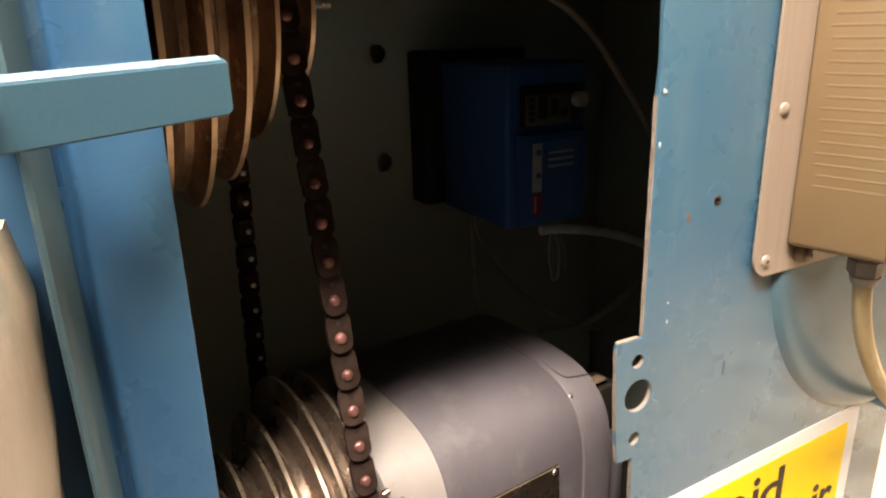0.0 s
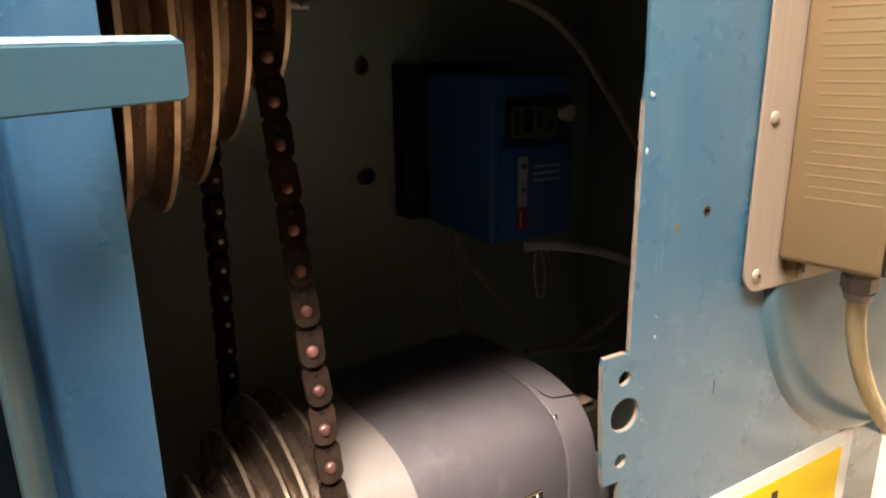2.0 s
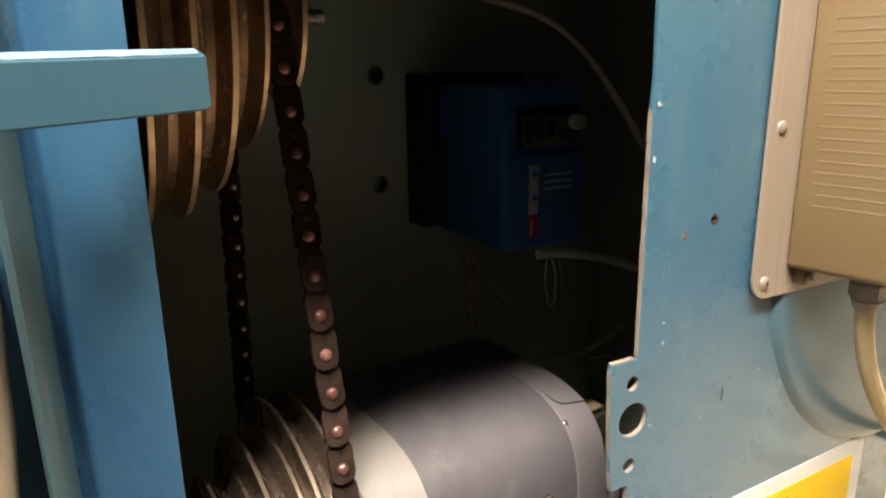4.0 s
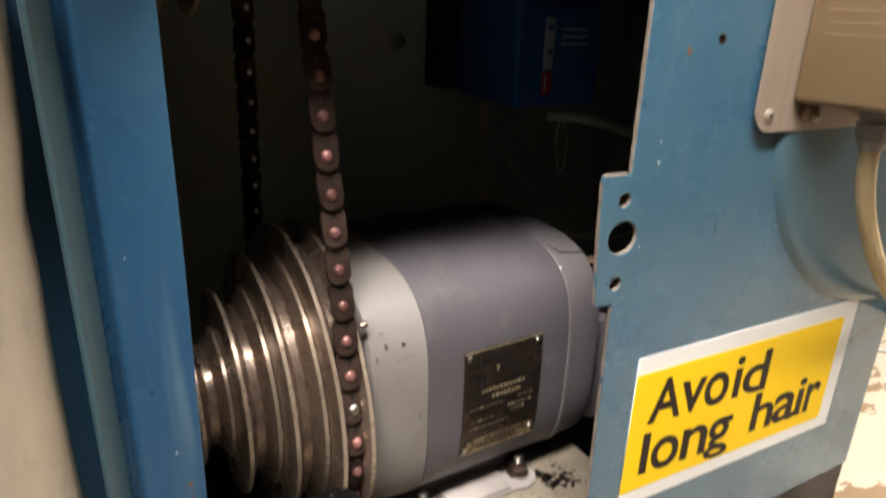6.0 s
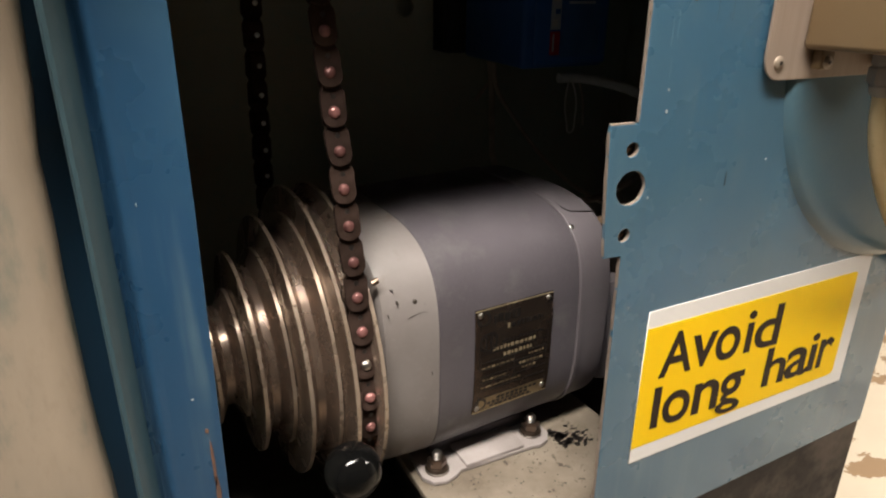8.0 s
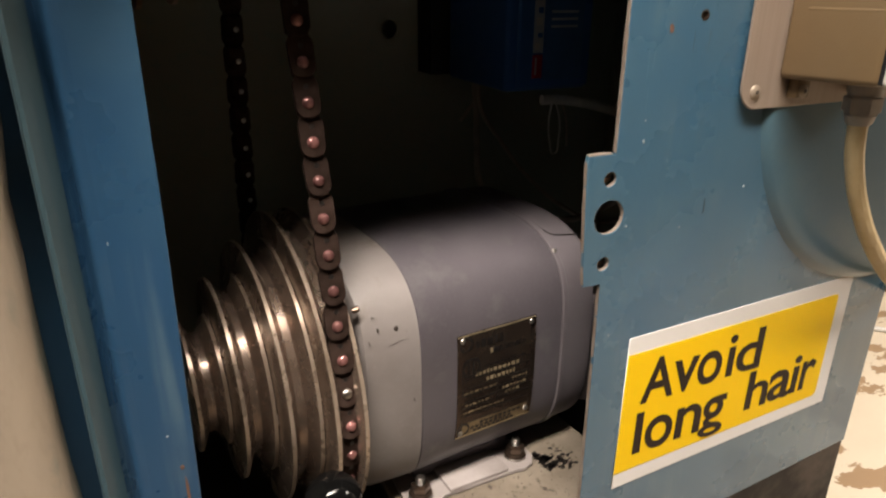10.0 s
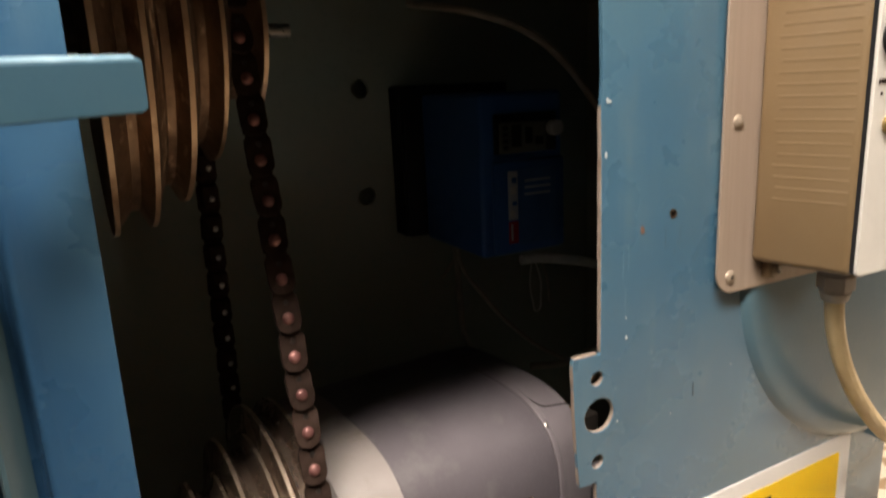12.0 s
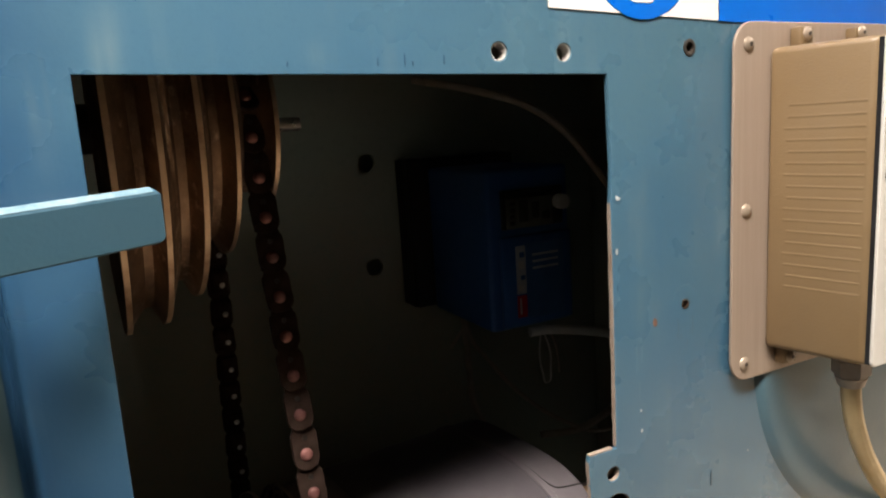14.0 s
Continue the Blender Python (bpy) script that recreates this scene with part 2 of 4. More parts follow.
tube_mat.node_tree.nodes["Principled BSDF"].inputs["Emission Color"].default_value = (1, 0.93, 0.84, 1)
tube_mat.node_tree.nodes["Principled BSDF"].inputs["Emission Strength"].default_value = 6.0
M["tube"] = tube_mat


# ---------------------------------------------------------------- mesh helpers
def empty(name, label, category, group="", kind="", at=(0, 0, 0)):
    ob = new(name)
    ob.empty_display_size = 0.02
    ob.location = at
    return tagged(ob, label, category, group, kind)


def mesh_of(bm, name, material, smooth=30.0):
    me = bpy.data.meshes.new(name)
    bmesh.ops.recalc_face_normals(bm, faces=bm.faces[:])
    bm.to_mesh(me)
    bm.free()
    return dress(me, material, smooth)


def dress(me, material, smooth=30.0):
    me.materials.clear()
    me.materials.append(M[material])
    if smooth:
        me.polygons.foreach_set("use_smooth", [True] * len(me.polygons))
        me.set_sharp_from_angle(angle=radians(smooth))
    return me


def part(name, data, material, parent=None, label="", smooth=30.0):
    """Links a bmesh or a mesh as one object, under a thing or a part."""
    me = mesh_of(data, name, material, smooth) if isinstance(data, bmesh.types.BMesh) else data
    if me is data and material:
        dress(me, material, smooth)
    ob = new(name, me)
    if parent:
        ob.parent = parent
        ob.matrix_parent_inverse = parent_world(parent).inverted()
    return tagged(ob, label) if label else ob


def parent_world(ob):
    m = ob.matrix_basis.copy()
    while ob.parent:
        m = ob.parent.matrix_basis @ ob.matrix_parent_inverse @ m
        ob = ob.parent
    return m


def box(x0, x1, y0, y1, z0, z1, bevel=0.0, segments=2, m=None):
    bm = bmesh.new()
    bmesh.ops.create_cube(bm, size=1)
    for v in bm.verts:
        v.co = Vector(((x0 + x1) / 2 + v.co.x * (x1 - x0), (y0 + y1) / 2 + v.co.y * (y1 - y0), (z0 + z1) / 2 + v.co.z * (z1 - z0)))
    if bevel:
        bmesh.ops.bevel(bm, geom=bm.edges[:], offset=bevel, segments=segments, affect="EDGES", profile=0.5)
    if m:
        bmesh.ops.transform(bm, matrix=m, verts=bm.verts[:])
    return bm


def lathe(profile, centre, steps=96, power=2.0):
    """Turns (x, r) points round an axis along x through centre (y, z); power over 2 makes the round squarer. Ends are closed."""
    bm = bmesh.new()
    rings = []
    for x, r in profile:
        ring = []
        for i in range(steps):
            a = 2 * math.pi * i / steps
            c, s = math.cos(a), math.sin(a)
            k = (abs(c) ** power + abs(s) ** power) ** (-1 / power)
            ring.append(bm.verts.new((x, centre[0] + r * k * c, centre[1] + r * k * s)))
        rings.append(ring)
    for a, b in zip(rings, rings[1:]):
        for i in range(steps):
            j = (i + 1) % steps
            bm.faces.new((a[i], a[j], b[j], b[i]))
    bm.faces.new(rings[0])
    bm.faces.new(rings[-1])
    return bm


def rod(p, q, r, steps=16, r2=None, bevel=0.0):
    """A round bar from p to q, along any line."""
    p, q = Vector(p), Vector(q)
    bm = bmesh.new()
    bmesh.ops.create_cone(bm, cap_ends=True, segments=steps, radius1=r, radius2=r if r2 is None else r2, depth=(q - p).length)
    if bevel:
        bmesh.ops.bevel(bm, geom=[e for e in bm.edges if len({round(v.co.z, 6) for v in e.verts}) == 1], offset=bevel, segments=2, affect="EDGES")
    turn = (q - p).to_track_quat("Z", "Y").to_matrix().to_4x4()
    bmesh.ops.transform(bm, matrix=Matrix.Translation((p + q) / 2) @ turn, verts=bm.verts[:])
    return bm


def dome(at, way, r, height, steps=16):
    """A round screw or rivet head that stands on at and faces way."""
    bm = bmesh.new()
    bmesh.ops.create_uvsphere(bm, u_segments=steps, v_segments=8, radius=1)
    bmesh.ops.delete(bm, geom=[v for v in bm.verts if v.co.z < -0.01], context="VERTS")
    for v in bm.verts:
        v.co = Vector((v.co.x * r, v.co.y * r, v.co.z * height))
    turn = Vector(way).to_track_quat("Z", "Y").to_matrix().to_4x4()
    bmesh.ops.transform(bm, matrix=Matrix.Translation(at) @ turn, verts=bm.verts[:])
    return bm


def join(*parts):
    out = bmesh.new()
    for bm in parts:
        me = bpy.data.meshes.new("piece")
        bm.to_mesh(me)
        bm.free()
        out.from_mesh(me)
        bpy.data.meshes.remove(me)
    return out


def from_curve(data):
    ob = new("shape", data)
    dg = bpy.context.evaluated_depsgraph_get()
    me = bpy.data.meshes.new_from_object(ob.evaluated_get(dg))
    bpy.data.objects.remove(ob)
    bpy.data.curves.remove(data)
    return me


def sheet(loops, thick, bevel=0.0):
    """A flat sheet cut to closed loops (outline and holes) of (u, v), thick along w, from w = 0 to w = thick."""
    data = bpy.data.curves.new("outline", "CURVE")
    data.dimensions, data.fill_mode = "2D", "BOTH"
    data.extrude, data.bevel_depth, data.bevel_resolution = thick / 2 - bevel, bevel, 1
    if bevel:
        data.offset = -bevel
    for loop in loops:
        s = data.splines.new("POLY")
        s.points.add(len(loop) - 1)
        for p, (u, v) in zip(s.points, loop):
            p.co = (u, v, 0, 1)
        s.use_cyclic_u = True
    me = from_curve(data)
    me.transform(Matrix.Translation((0, 0, thick / 2)))
    return me


UPRIGHT = Matrix(((1, 0, 0, 0), (0, 0, -1, 0), (0, 1, 0, 0), (0, 0, 0, 1)))  # (u, v, w) to x = u, z = v, y = -w: faces the room


def upright(loops, y_front, thick, bevel=0.0):
    """A sheet that stands in x and z, with its face to the room at y_front."""
    me = sheet(loops, thick, bevel)
    me.transform(Matrix.Translation((0, y_front + thick, 0)) @ UPRIGHT)
    return me


def ring(u, v, r, steps=20, r2=None):
    return [(u + r * math.cos(2 * math.pi * i / steps), v + (r2 or r) * math.sin(2 * math.pi * i / steps)) for i in range(steps)]


def rounded(u0, u1, v0, v1, r, steps=6):
    out = []
    for cu, cv, a0 in ((u1 - r, v1 - r, 0), (u0 + r, v1 - r, 90), (u0 + r, v0 + r, 180), (u1 - r, v0 + r, 270)):
        out += [(cu + r * math.cos(radians(a0 + 90 * i / steps)), cv + r * math.sin(radians(a0 + 90 * i / steps))) for i in range(steps + 1)]
    return out


def tube(points, r, steps=4):
    """A bent round cable through points."""
    data = bpy.data.curves.new("line", "CURVE")
    data.dimensions, data.bevel_depth, data.bevel_resolution, data.use_fill_caps, data.resolution_u = "3D", r, steps, True, 10
    s = data.splines.new("BEZIER")
    s.bezier_points.add(len(points) - 1)
    for p, co in zip(s.bezier_points, points):
        p.co, p.handle_left_type, p.handle_right_type = co, "AUTO", "AUTO"
    return from_curve(data)


def lettering(text, bold=0.0, thick=0.0002):
    data = bpy.data.curves.new("words", "FONT")
    data.body, data.size, data.extrude, data.offset = text, 1.0, thick, bold
    return from_curve(data)


# ---------------------------------------------------------------- the room
part("floor", box(-2.4, 3.0, -2.6, 2.2, -0.1, 0.0), "floor")
tagged(bpy.data.objects["floor"], "cream floor paint flaking off in brown patches", "floor", kind="structure")
for name, b in (("wall_north", (-2.4, 3.0, 2.2, 2.35, 0, 2.7)), ("wall_south", (-2.4, 3.0, -2.75, -2.6, 0, 2.7)),
                ("wall_west", (-2.55, -2.4, -2.75, 2.35, 0, 2.7)), ("wall_east", (3.0, 3.15, -2.75, 2.35, 0, 2.7))):
    tagged(part(name, box(*b), "pale_wall" if name == "wall_east" else "wall"), "plain matt painted workshop wall", "wall", kind="structure")
tagged(part("ceiling", box(-2.55, 3.15, -2.75, 2.35, 2.7, 2.8), "wall"), "plain painted ceiling", "ceiling", kind="structure")
tagged(part("baseboard", box(2.982, 2.999, -2.59, 2.19, 0.0, 0.09, 0.003), "skirting"), "white gloss skirting board along the wall", "baseboard", kind="structure")
for at, length, width, watts, aim, beam in LAMPS:
    fitting = empty("ceiling_light", "white strip lamp fitting hung from the ceiling", "ceiling light", "strip lamps", at=(at[0], at[1], 2.7))
    part("housing", box(at[0] - length / 2, at[0] + length / 2, at[1] - 0.05, at[1] + 0.05, at[2] + 0.05, at[2] + 0.11, 0.006), "skirting", fitting)
    part("tube", rod((at[0] - length / 2 + 0.03, at[1], at[2] + 0.03), (at[0] + length / 2 - 0.03, at[1], at[2] + 0.03), 0.014), "tube", fitting)
    for k in (-0.35, 0.35):
        part("hanger", rod((at[0] + k * length, at[1], at[2] + 0.10), (at[0] + k * length, at[1], 2.70), 0.004), "steel", fitting)

# ---------------------------------------------------------------- the machine's cabinet
OPEN_L, OPEN_R, OPEN_T = -0.2187, 0.0022, 1.2025
cabinet = empty("machine_cabinet", "blue painted steel machine cabinet with its cover off", "machine", at=(0.0, 0.2, 0.0))

outline = [(-0.2450, 0.70), (OPEN_L - 0.006, 0.70), (OPEN_L - 0.004, 0.80), (OPEN_L - 0.0005, 1.0), (OPEN_L + 0.0005, OPEN_T + 0.002),
           (OPEN_R - 0.0012, OPEN_T - 0.002), (OPEN_R + 0.0002, 1.155), (OPEN_R - 0.0006, 1.14), (OPEN_R, 1.10), (OPEN_R + 0.0002, 1.0135),
           (-0.0152, 1.0137), (-0.0157, 1.011), (-0.0145, 0.985), (-0.0128, 0.955), (-0.0112, 0.9395), (0.0002, 0.9392), (0.0008, 0.90), (0.0016, 0.80), (0.0016, 0.7215),
           (0.268, 0.7495), (0.2685, 0.90), (0.2690, 1.45), (-0.2450, 1.45)]
outline.reverse()
holes = [ring(0.0, 1.0, 0.0041), ring(0.0017, 0.9786, 0.0098, 28), ring(0.0008, 0.9515, 0.0041), ring(-0.057, 1.2108, 0.0041), ring(-0.0232, 1.2102, 0.0041),
         ring(0.0532, 1.2122, 0.0036), ring(0.0503, 1.0818, 0.0022, 14)]
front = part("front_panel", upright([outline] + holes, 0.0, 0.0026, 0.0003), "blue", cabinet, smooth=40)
# bright worn metal along the cut edges of the opening
def bare_edge(pts, thick=0.0007):
    """A thin skin of bare metal along a cut edge, through (x, z) points; the sheet is 2.6 mm thick."""
    bm = bmesh.new()
    rows = []
    for k, (x, z) in enumerate(pts):
        w = thick * (0.75 + 0.25 * math.sin(k * 2.1))
        rows.append([bm.verts.new(c) for c in ((x, 0.0003, z), (x - w, 0.0004, z), (x - w, 0.0027, z), (x, 0.0027, z))])
    for a, b in zip(rows, rows[1:]):
        for n in range(4):
            bm.faces.new((a[n], a[(n + 1) % 4], b[(n + 1) % 4], b[n]))
    bm.faces.new(rows[0])
    bm.faces.new(rows[-1])
    return part("bare_edge", bm, "edge", front, "pale bare cut edge", smooth=0)
def along(a, b, n):
    return [(a[0] + (b[0] - a[0]) * k / n, a[1] + (b[1] - a[1]) * k / n) for k in range(n + 1)]
bare_edge(along((OPEN_R - 0.0002, 1.140), (OPEN_R + 0.0004, 1.0145), 12))
bare_edge(along((-0.0152, 1.0105), (-0.0142, 0.985), 4) + along((-0.0138, 0.975), (-0.0110, 0.9405), 6))
bare_edge(along((0.0006, 0.9375), (0.0012, 0.90), 4) + along((0.0013, 0.89), (0.0020, 0.7225), 14))
part("bare_edge", box(-0.0150, -0.0002, 0.0002, 0.0027, 1.0135, 1.0145, 0.0002), "edge", front, "pale bare cut edge")
for u, v, r, inner in ((-0.057, 1.2108, 0.00405, 0.0034), (-0.0232, 1.2102, 0.00405, 0.0034)):
    part("hole_bush", upright([ring(u, v, r), ring(u, v, inner)], 0.0007, 0.0060, 0.0002), "insert", front, "bright pressed steel insert")
part("hole_bush", upright([ring(0.0532, 1.2122, 0.0041), ring(0.0532, 1.2122, 0.0024)], -0.0005, 0.0045, 0.0003), "dark_steel", front, "dark threaded insert")
part("hole_bush", upright([ring(0.0503, 1.0818, 0.0027), ring(0.0503, 1.0818, 0.0016)], -0.0003, 0.0037, 0.0002), "bronze", front, "dark threaded insert")

for u, v, r in ((0.0, 1.0, 0.0041), (0.0017, 0.9786, 0.0098), (0.0008, 0.9515, 0.0041)):
    part("hole_edge", upright([ring(u, v, r + 0.0002, 28), ring(u, v, r - 0.0002, 28)], 0.0005, 0.0022), "edge", front, "bare cut edge of a drilled hole")
for u, v in ((0.0006, 1.0002), (0.0014, 0.9517)):
    screw_end = part("screw_end", upright([ring(u + 0.001, v, 0.0036, 16)], 0.0052, 0.0040, 0.0004), "oldiron", front, "brown screw end behind the hole")
    part("slot", box(u - 0.0022, u + 0.0042, 0.0049, 0.0054, v - 0.0004, v + 0.0004), "black", screw_end)

# the wide round boss pressed into the sheet
boss = lathe([(0.0, 0.1428), (0.0007, 0.1420), (0.0026, 0.1392), (0.0034, 0.1368), (0.0037, 0.1300), (0.0040, 0.0500), (0.0040, 0.001)], (0, 0), 128)
bmesh.ops.transform(boss, matrix=Matrix(((0, 1, 0, 0.2464), (-1, 0, 0, 0.0), (0, 0, 1, 1.0440), (0, 0, 0, 1))), verts=boss.verts[:])
bmesh.ops.bisect_plane(boss, geom=boss.verts[:] + boss.edges[:] + boss.faces[:], plane_co=(0.2680, 0, 0), plane_no=(1, 0, 0), clear_outer=True)
part("boss", boss, "boss", cabinet, "wide shallow round boss pressed in the sheet", smooth=60)

# folded lip on the near side of the opening
def extrude_z(profile, z0, z1, close=False):
    bm = bmesh.new()
    lo = [bm.verts.new((x, y, z0)) for x, y in profile]
    hi = [bm.verts.new((x, y, z1)) for x, y in profile]
    n = len(profile)
    for i in range(n):
        j = (i + 1) % n
        bm.faces.new((lo[i], lo[j], hi[j], hi[i]))
    bm.faces.new(lo)
    bm.faces.new(hi)
    return bm
lip_front = [(-0.2405, 0.0001), (-0.2440, -0.0003), (-0.2452, -0.0003), (-0.2462, 0.0004), (-0.2474, 0.0024), (-0.2485, 0.0046), (-0.2497, 0.0056), (-0.2508, 0.0046), (-0.2518, 0.0022), (-0.2532, -0.0014), (-0.2552, -0.0053), (-0.2573, -0.0076), (-0.2586, -0.0078)]
lip_back = [(-0.2594, -0.0066), (-0.2594, 0.0200), (-0.2454, 0.0200), (-0.2454, 0.0010), (-0.2405, 0.0004)]
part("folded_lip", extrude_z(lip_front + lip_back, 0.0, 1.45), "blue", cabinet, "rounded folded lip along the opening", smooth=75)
crest = [(-0.2514, 0.0025), (-0.2522, 0.0006), (-0.2535, -0.0022), (-0.2554, -0.0060), (-0.2573, -0.0083), (-0.2588, -0.0082), (-0.2598, -0.0068), (-0.2598, 0.0060), (-0.2585, 0.0060), (-0.2585, -0.0060), (-0.2562, -0.0045), (-0.2522, 0.0030)]
part("lip_edge", extrude_z(crest, 0.001, 1.449), "worn_green", cabinet, "edge of the lip rubbed to a pale grey green", smooth=40)
part("side_frame", box(-0.40, -0.2596, 0.018, 0.40, 0.0, 1.45, 0.002), "blue_dark", cabinet, "deep blue side frame set back behind the lip")
part("side_panel", box(0.2665, 0.2690, 0.0027, 0.40, 0.0, 1.45), "blue", cabinet)
part("bottom_panel", box(-0.2358, 0.2664, 0.0028, 0.3345, 0.690, 0.700), "near_black", cabinet, "near-black floor of the cabinet")
part("top_panel", box(-0.2358, 0.2664, 0.0028, 0.3345, 1.440, 1.450), "blue", cabinet)
part("inner_lining", box(-0.2600, -0.2400, 0.0205, 0.3345, 0.701, 1.0395), "inside", cabinet, "grimy dark inner wall")
# upper half coloured near black to hold the shade by the top pulley
part("inner_lining", box(-0.2600, -0.2400, 0.0205, 0.3345, 1.0400, 1.4395), "near_black", cabinet, "upper inner wall, near black for the shade by the top pulley")
part("inner_lining", box(0.2620, 0.2663, 0.0205, 0.3345, 0.701, 1.4395), "inside", cabinet, "grimy dark inner wall")
part("back_panel", upright([[(-0.26, 0.60), (0.2664, 0.60), (0.2664, 1.45), (-0.26, 1.45)], ring(0.003, 1.155, 0.0085), ring(0.003, 1.057, 0.0085)], 0.335, 0.004), "inside", cabinet, "grimy dark inner back wall")
part("back_cover", box(-0.26, 0.2664, 0.36, 0.40, 0.0, 1.45), "inside", cabinet)
part("plinth", upright([[(-0.2600, 0.0), (0.2660, 0.0), (0.2668, 0.7490), (0.0016, 0.7212), (-0.2600, 0.6995)]], 0.0008, 0.0020), "plinth", cabinet, "black plinth with its paint worn to brown patches")

# flat bar latch across the near side
d = Vector((-math.cos(radians(27.2)), -math.sin(radians(27.2)), -0.0305)).normalized()
side = Vector((0, 0, 1)).cross(d).normalized()
bar_m = Matrix(((d.x, side.x, 0, -0.1970), (d.y, side.y, 0, -0.0075), (d.z, 0, 1, 0), (0, 0, 0, 1)))
bar = bmesh.new()
section = [(0.0, 0.0006), (0.0006, 0.0), (0.0062, 0.0), (0.0068, 0.0006), (0.0068, 0.0180), (0.0060, 0.0187), (0.0026, 0.0188), (0.0017, 0.0185), (0.0004, 0.0172), (0.0, 0.0164)]  # (back, up)
rows = []
for u, shrink in ((0.0, 0.0022), (0.0006, 0.0011), (0.0022, 0.0), (0.060, 0.0), (0.120, 0.0), (0.175, 0.0)):
    ringv = []
    for w, h in section:
        h = max(shrink, min(0.0188 - shrink, h))
        ringv.append(bar.verts.new(bar_m @ Vector((u, -w, 1.1482 + h))))
    rows.append(ringv)
for a, b in zip(rows, rows[1:]):
    for k in range(len(section)):
        j = (k + 1) % len(section)
        bar.faces.new((a[k], a[j], b[j], b[k]))
bar.faces.new(rows[0])
bar.faces.new(rows[-1])
latch = part("latch_bar", bar, "blue_pale", cabinet, "flat pale blue painted steel bar with a worn top edge coloured lamp-bright", smooth=12)
# worn strip whose pale colour also holds the lamp's brightness on the chamfer
worn = bmesh.new()
rows = []
for k in range(61):
    u = 0.0024 + k * 0.00286
    j = 0.0004 * noise.noise((u * 160, 0, 3)) + 0.00025 * noise.noise((u * 520, 1, 3))
    rows.append([worn.verts.new(bar_m @ Vector((u, -w, 1.1482 + h))) for w, h in ((0.00025 - j * 0.2, 0.0173 + j * 0.6), (0.0015, 0.0187), (0.0026 + j, 0.0190), (0.0026 + j, 0.0182), (0.0015, 0.0178))])
for a, b in zip(rows, rows[1:]):
    for k in range(5):
        j = (k + 1) % 5
        worn.faces.new((a[k], a[j], b[j], b[k]))
worn.faces.new(rows[0])
worn.faces.new(rows[-1])
part("worn_edge", worn, "worn_lit_white", latch, "worn top edge, the lamp's light put into its pale colour", smooth=50)
part("bar_block", box(-0.268, -0.2600, -0.044, 0.017, 1.152, 1.164, 0.001), "blue", latch)

# chips, stains and rust on the paint
random.seed(5)
def chip(x, z, w, h, material, label, y=-0.0003):
    pts = [(x + w * (0.75 + 0.35 * random.random()) * math.cos(a), z + h * (0.75 + 0.35 * random.random()) * math.sin(a)) for a in [2 * math.pi * i / 10 for i in range(10)]]
    return part("paint_chip", upright([pts], y, 0.0006), material, front, label, smooth=0)
for x, z, w, h in ((0.0052, 1.142, 0.0007, 0.0016), (0.0140, 0.972, 0.0006, 0.0010), (0.0190, 1.030, 0.0006, 0.0009), (0.010, 0.905, 0.0006, 0.001),
                   (0.0530, 0.966, 0.0005, 0.0008), (0.170, 0.777, 0.0005, 0.0012), (0.100, 0.985, 0.0005, 0.0007), (-0.2313, 0.9087, 0.0007, 0.0005), (-0.2403, 1.0012, 0.0003, 0.0009), (0.0066, 1.1417, 0.0011, 0.0010), (0.0046, 1.1162, 0.0010, 0.0020), (0.0193, 1.0189, 0.0008, 0.0016)):
    chip(x, z, w * 0.85, h * 0.85, "chip", "bare pale chip")
for x, z, w, h in ((0.0290, 1.0756, 0.0013, 0.0026), (-0.2266, 0.8720, 0.0008, 0.0150), (-0.2273, 0.8906, 0.0009, 0.0014), (-0.2262, 0.8560, 0.0012, 0.0090)):
    chip(x, z, w, h, "rust", "rust stain")

for x, z0, z1 in ((0.0200, 1.069, 1.056), (0.0165, 1.066, 1.052), (0.0182, 1.046, 1.036)):
    part("chalky_run", tube([(x, 0.0002, z0), (x + 0.0003, 0.0002, (z0 + z1) / 2), (x, 0.0002, z1)], 0.00028, 2), "streak", front, "thin pale run down the paint")
for x, z, h in ((-0.1125, 1.2072, 0.0018), (-0.1010, 1.2080, 0.0024), (-0.0975, 1.2065, 0.0010), (-0.0835, 1.2078, 0.0020), (-0.1480, 1.2068, 0.0010)):
    chip(x, z, 0.0003, h, "blue_dark", "dark oily smudge")
for x, z, w, h in ((0.1150, 1.0185, 0.0014, 0.0055), (0.1205, 1.0215, 0.0007, 0.0045), (0.0700, 0.9760, 0.0006, 0.0050)):
    chip(x, z, w, h, "smudge", "dark greasy smudge", -0.0030 if x > 0.1 else -0.0003)
for k in (-1, 1):
    x = 0.0503 + k * 0.0052
    part("scratch", tube([(x, 0.0001, 1.0635), (x + 0.0002, 0.0001, 1.0700), (x, 0.0001, 1.0745)], 0.00018, 2), "smudge", front, "scratched outline of a bracket")
part("scratch", tube([(0.0503 + 0.0090 * math.cos(radians(a)), 0.0001, 1.0830 + 0.0090 * math.sin(radians(a))) for a in range(15, 166, 30)], 0.00018, 2), "faded", front, "scratched outline of a bracket")
for dx, dz, h in ((-0.0030, 0.0, 0.0030), (0.0015, -0.004, 0.0024), (0.0034, 0.002, 0.0036)):
    part("scratch", tube([(0.0503 + dx, 0.0001, 1.0660 + dz), (0.0505 + dx, 0.0001, 1.0660 + dz - h)], 0.00016, 2), "smudge", front, "dark scratch below the hole")

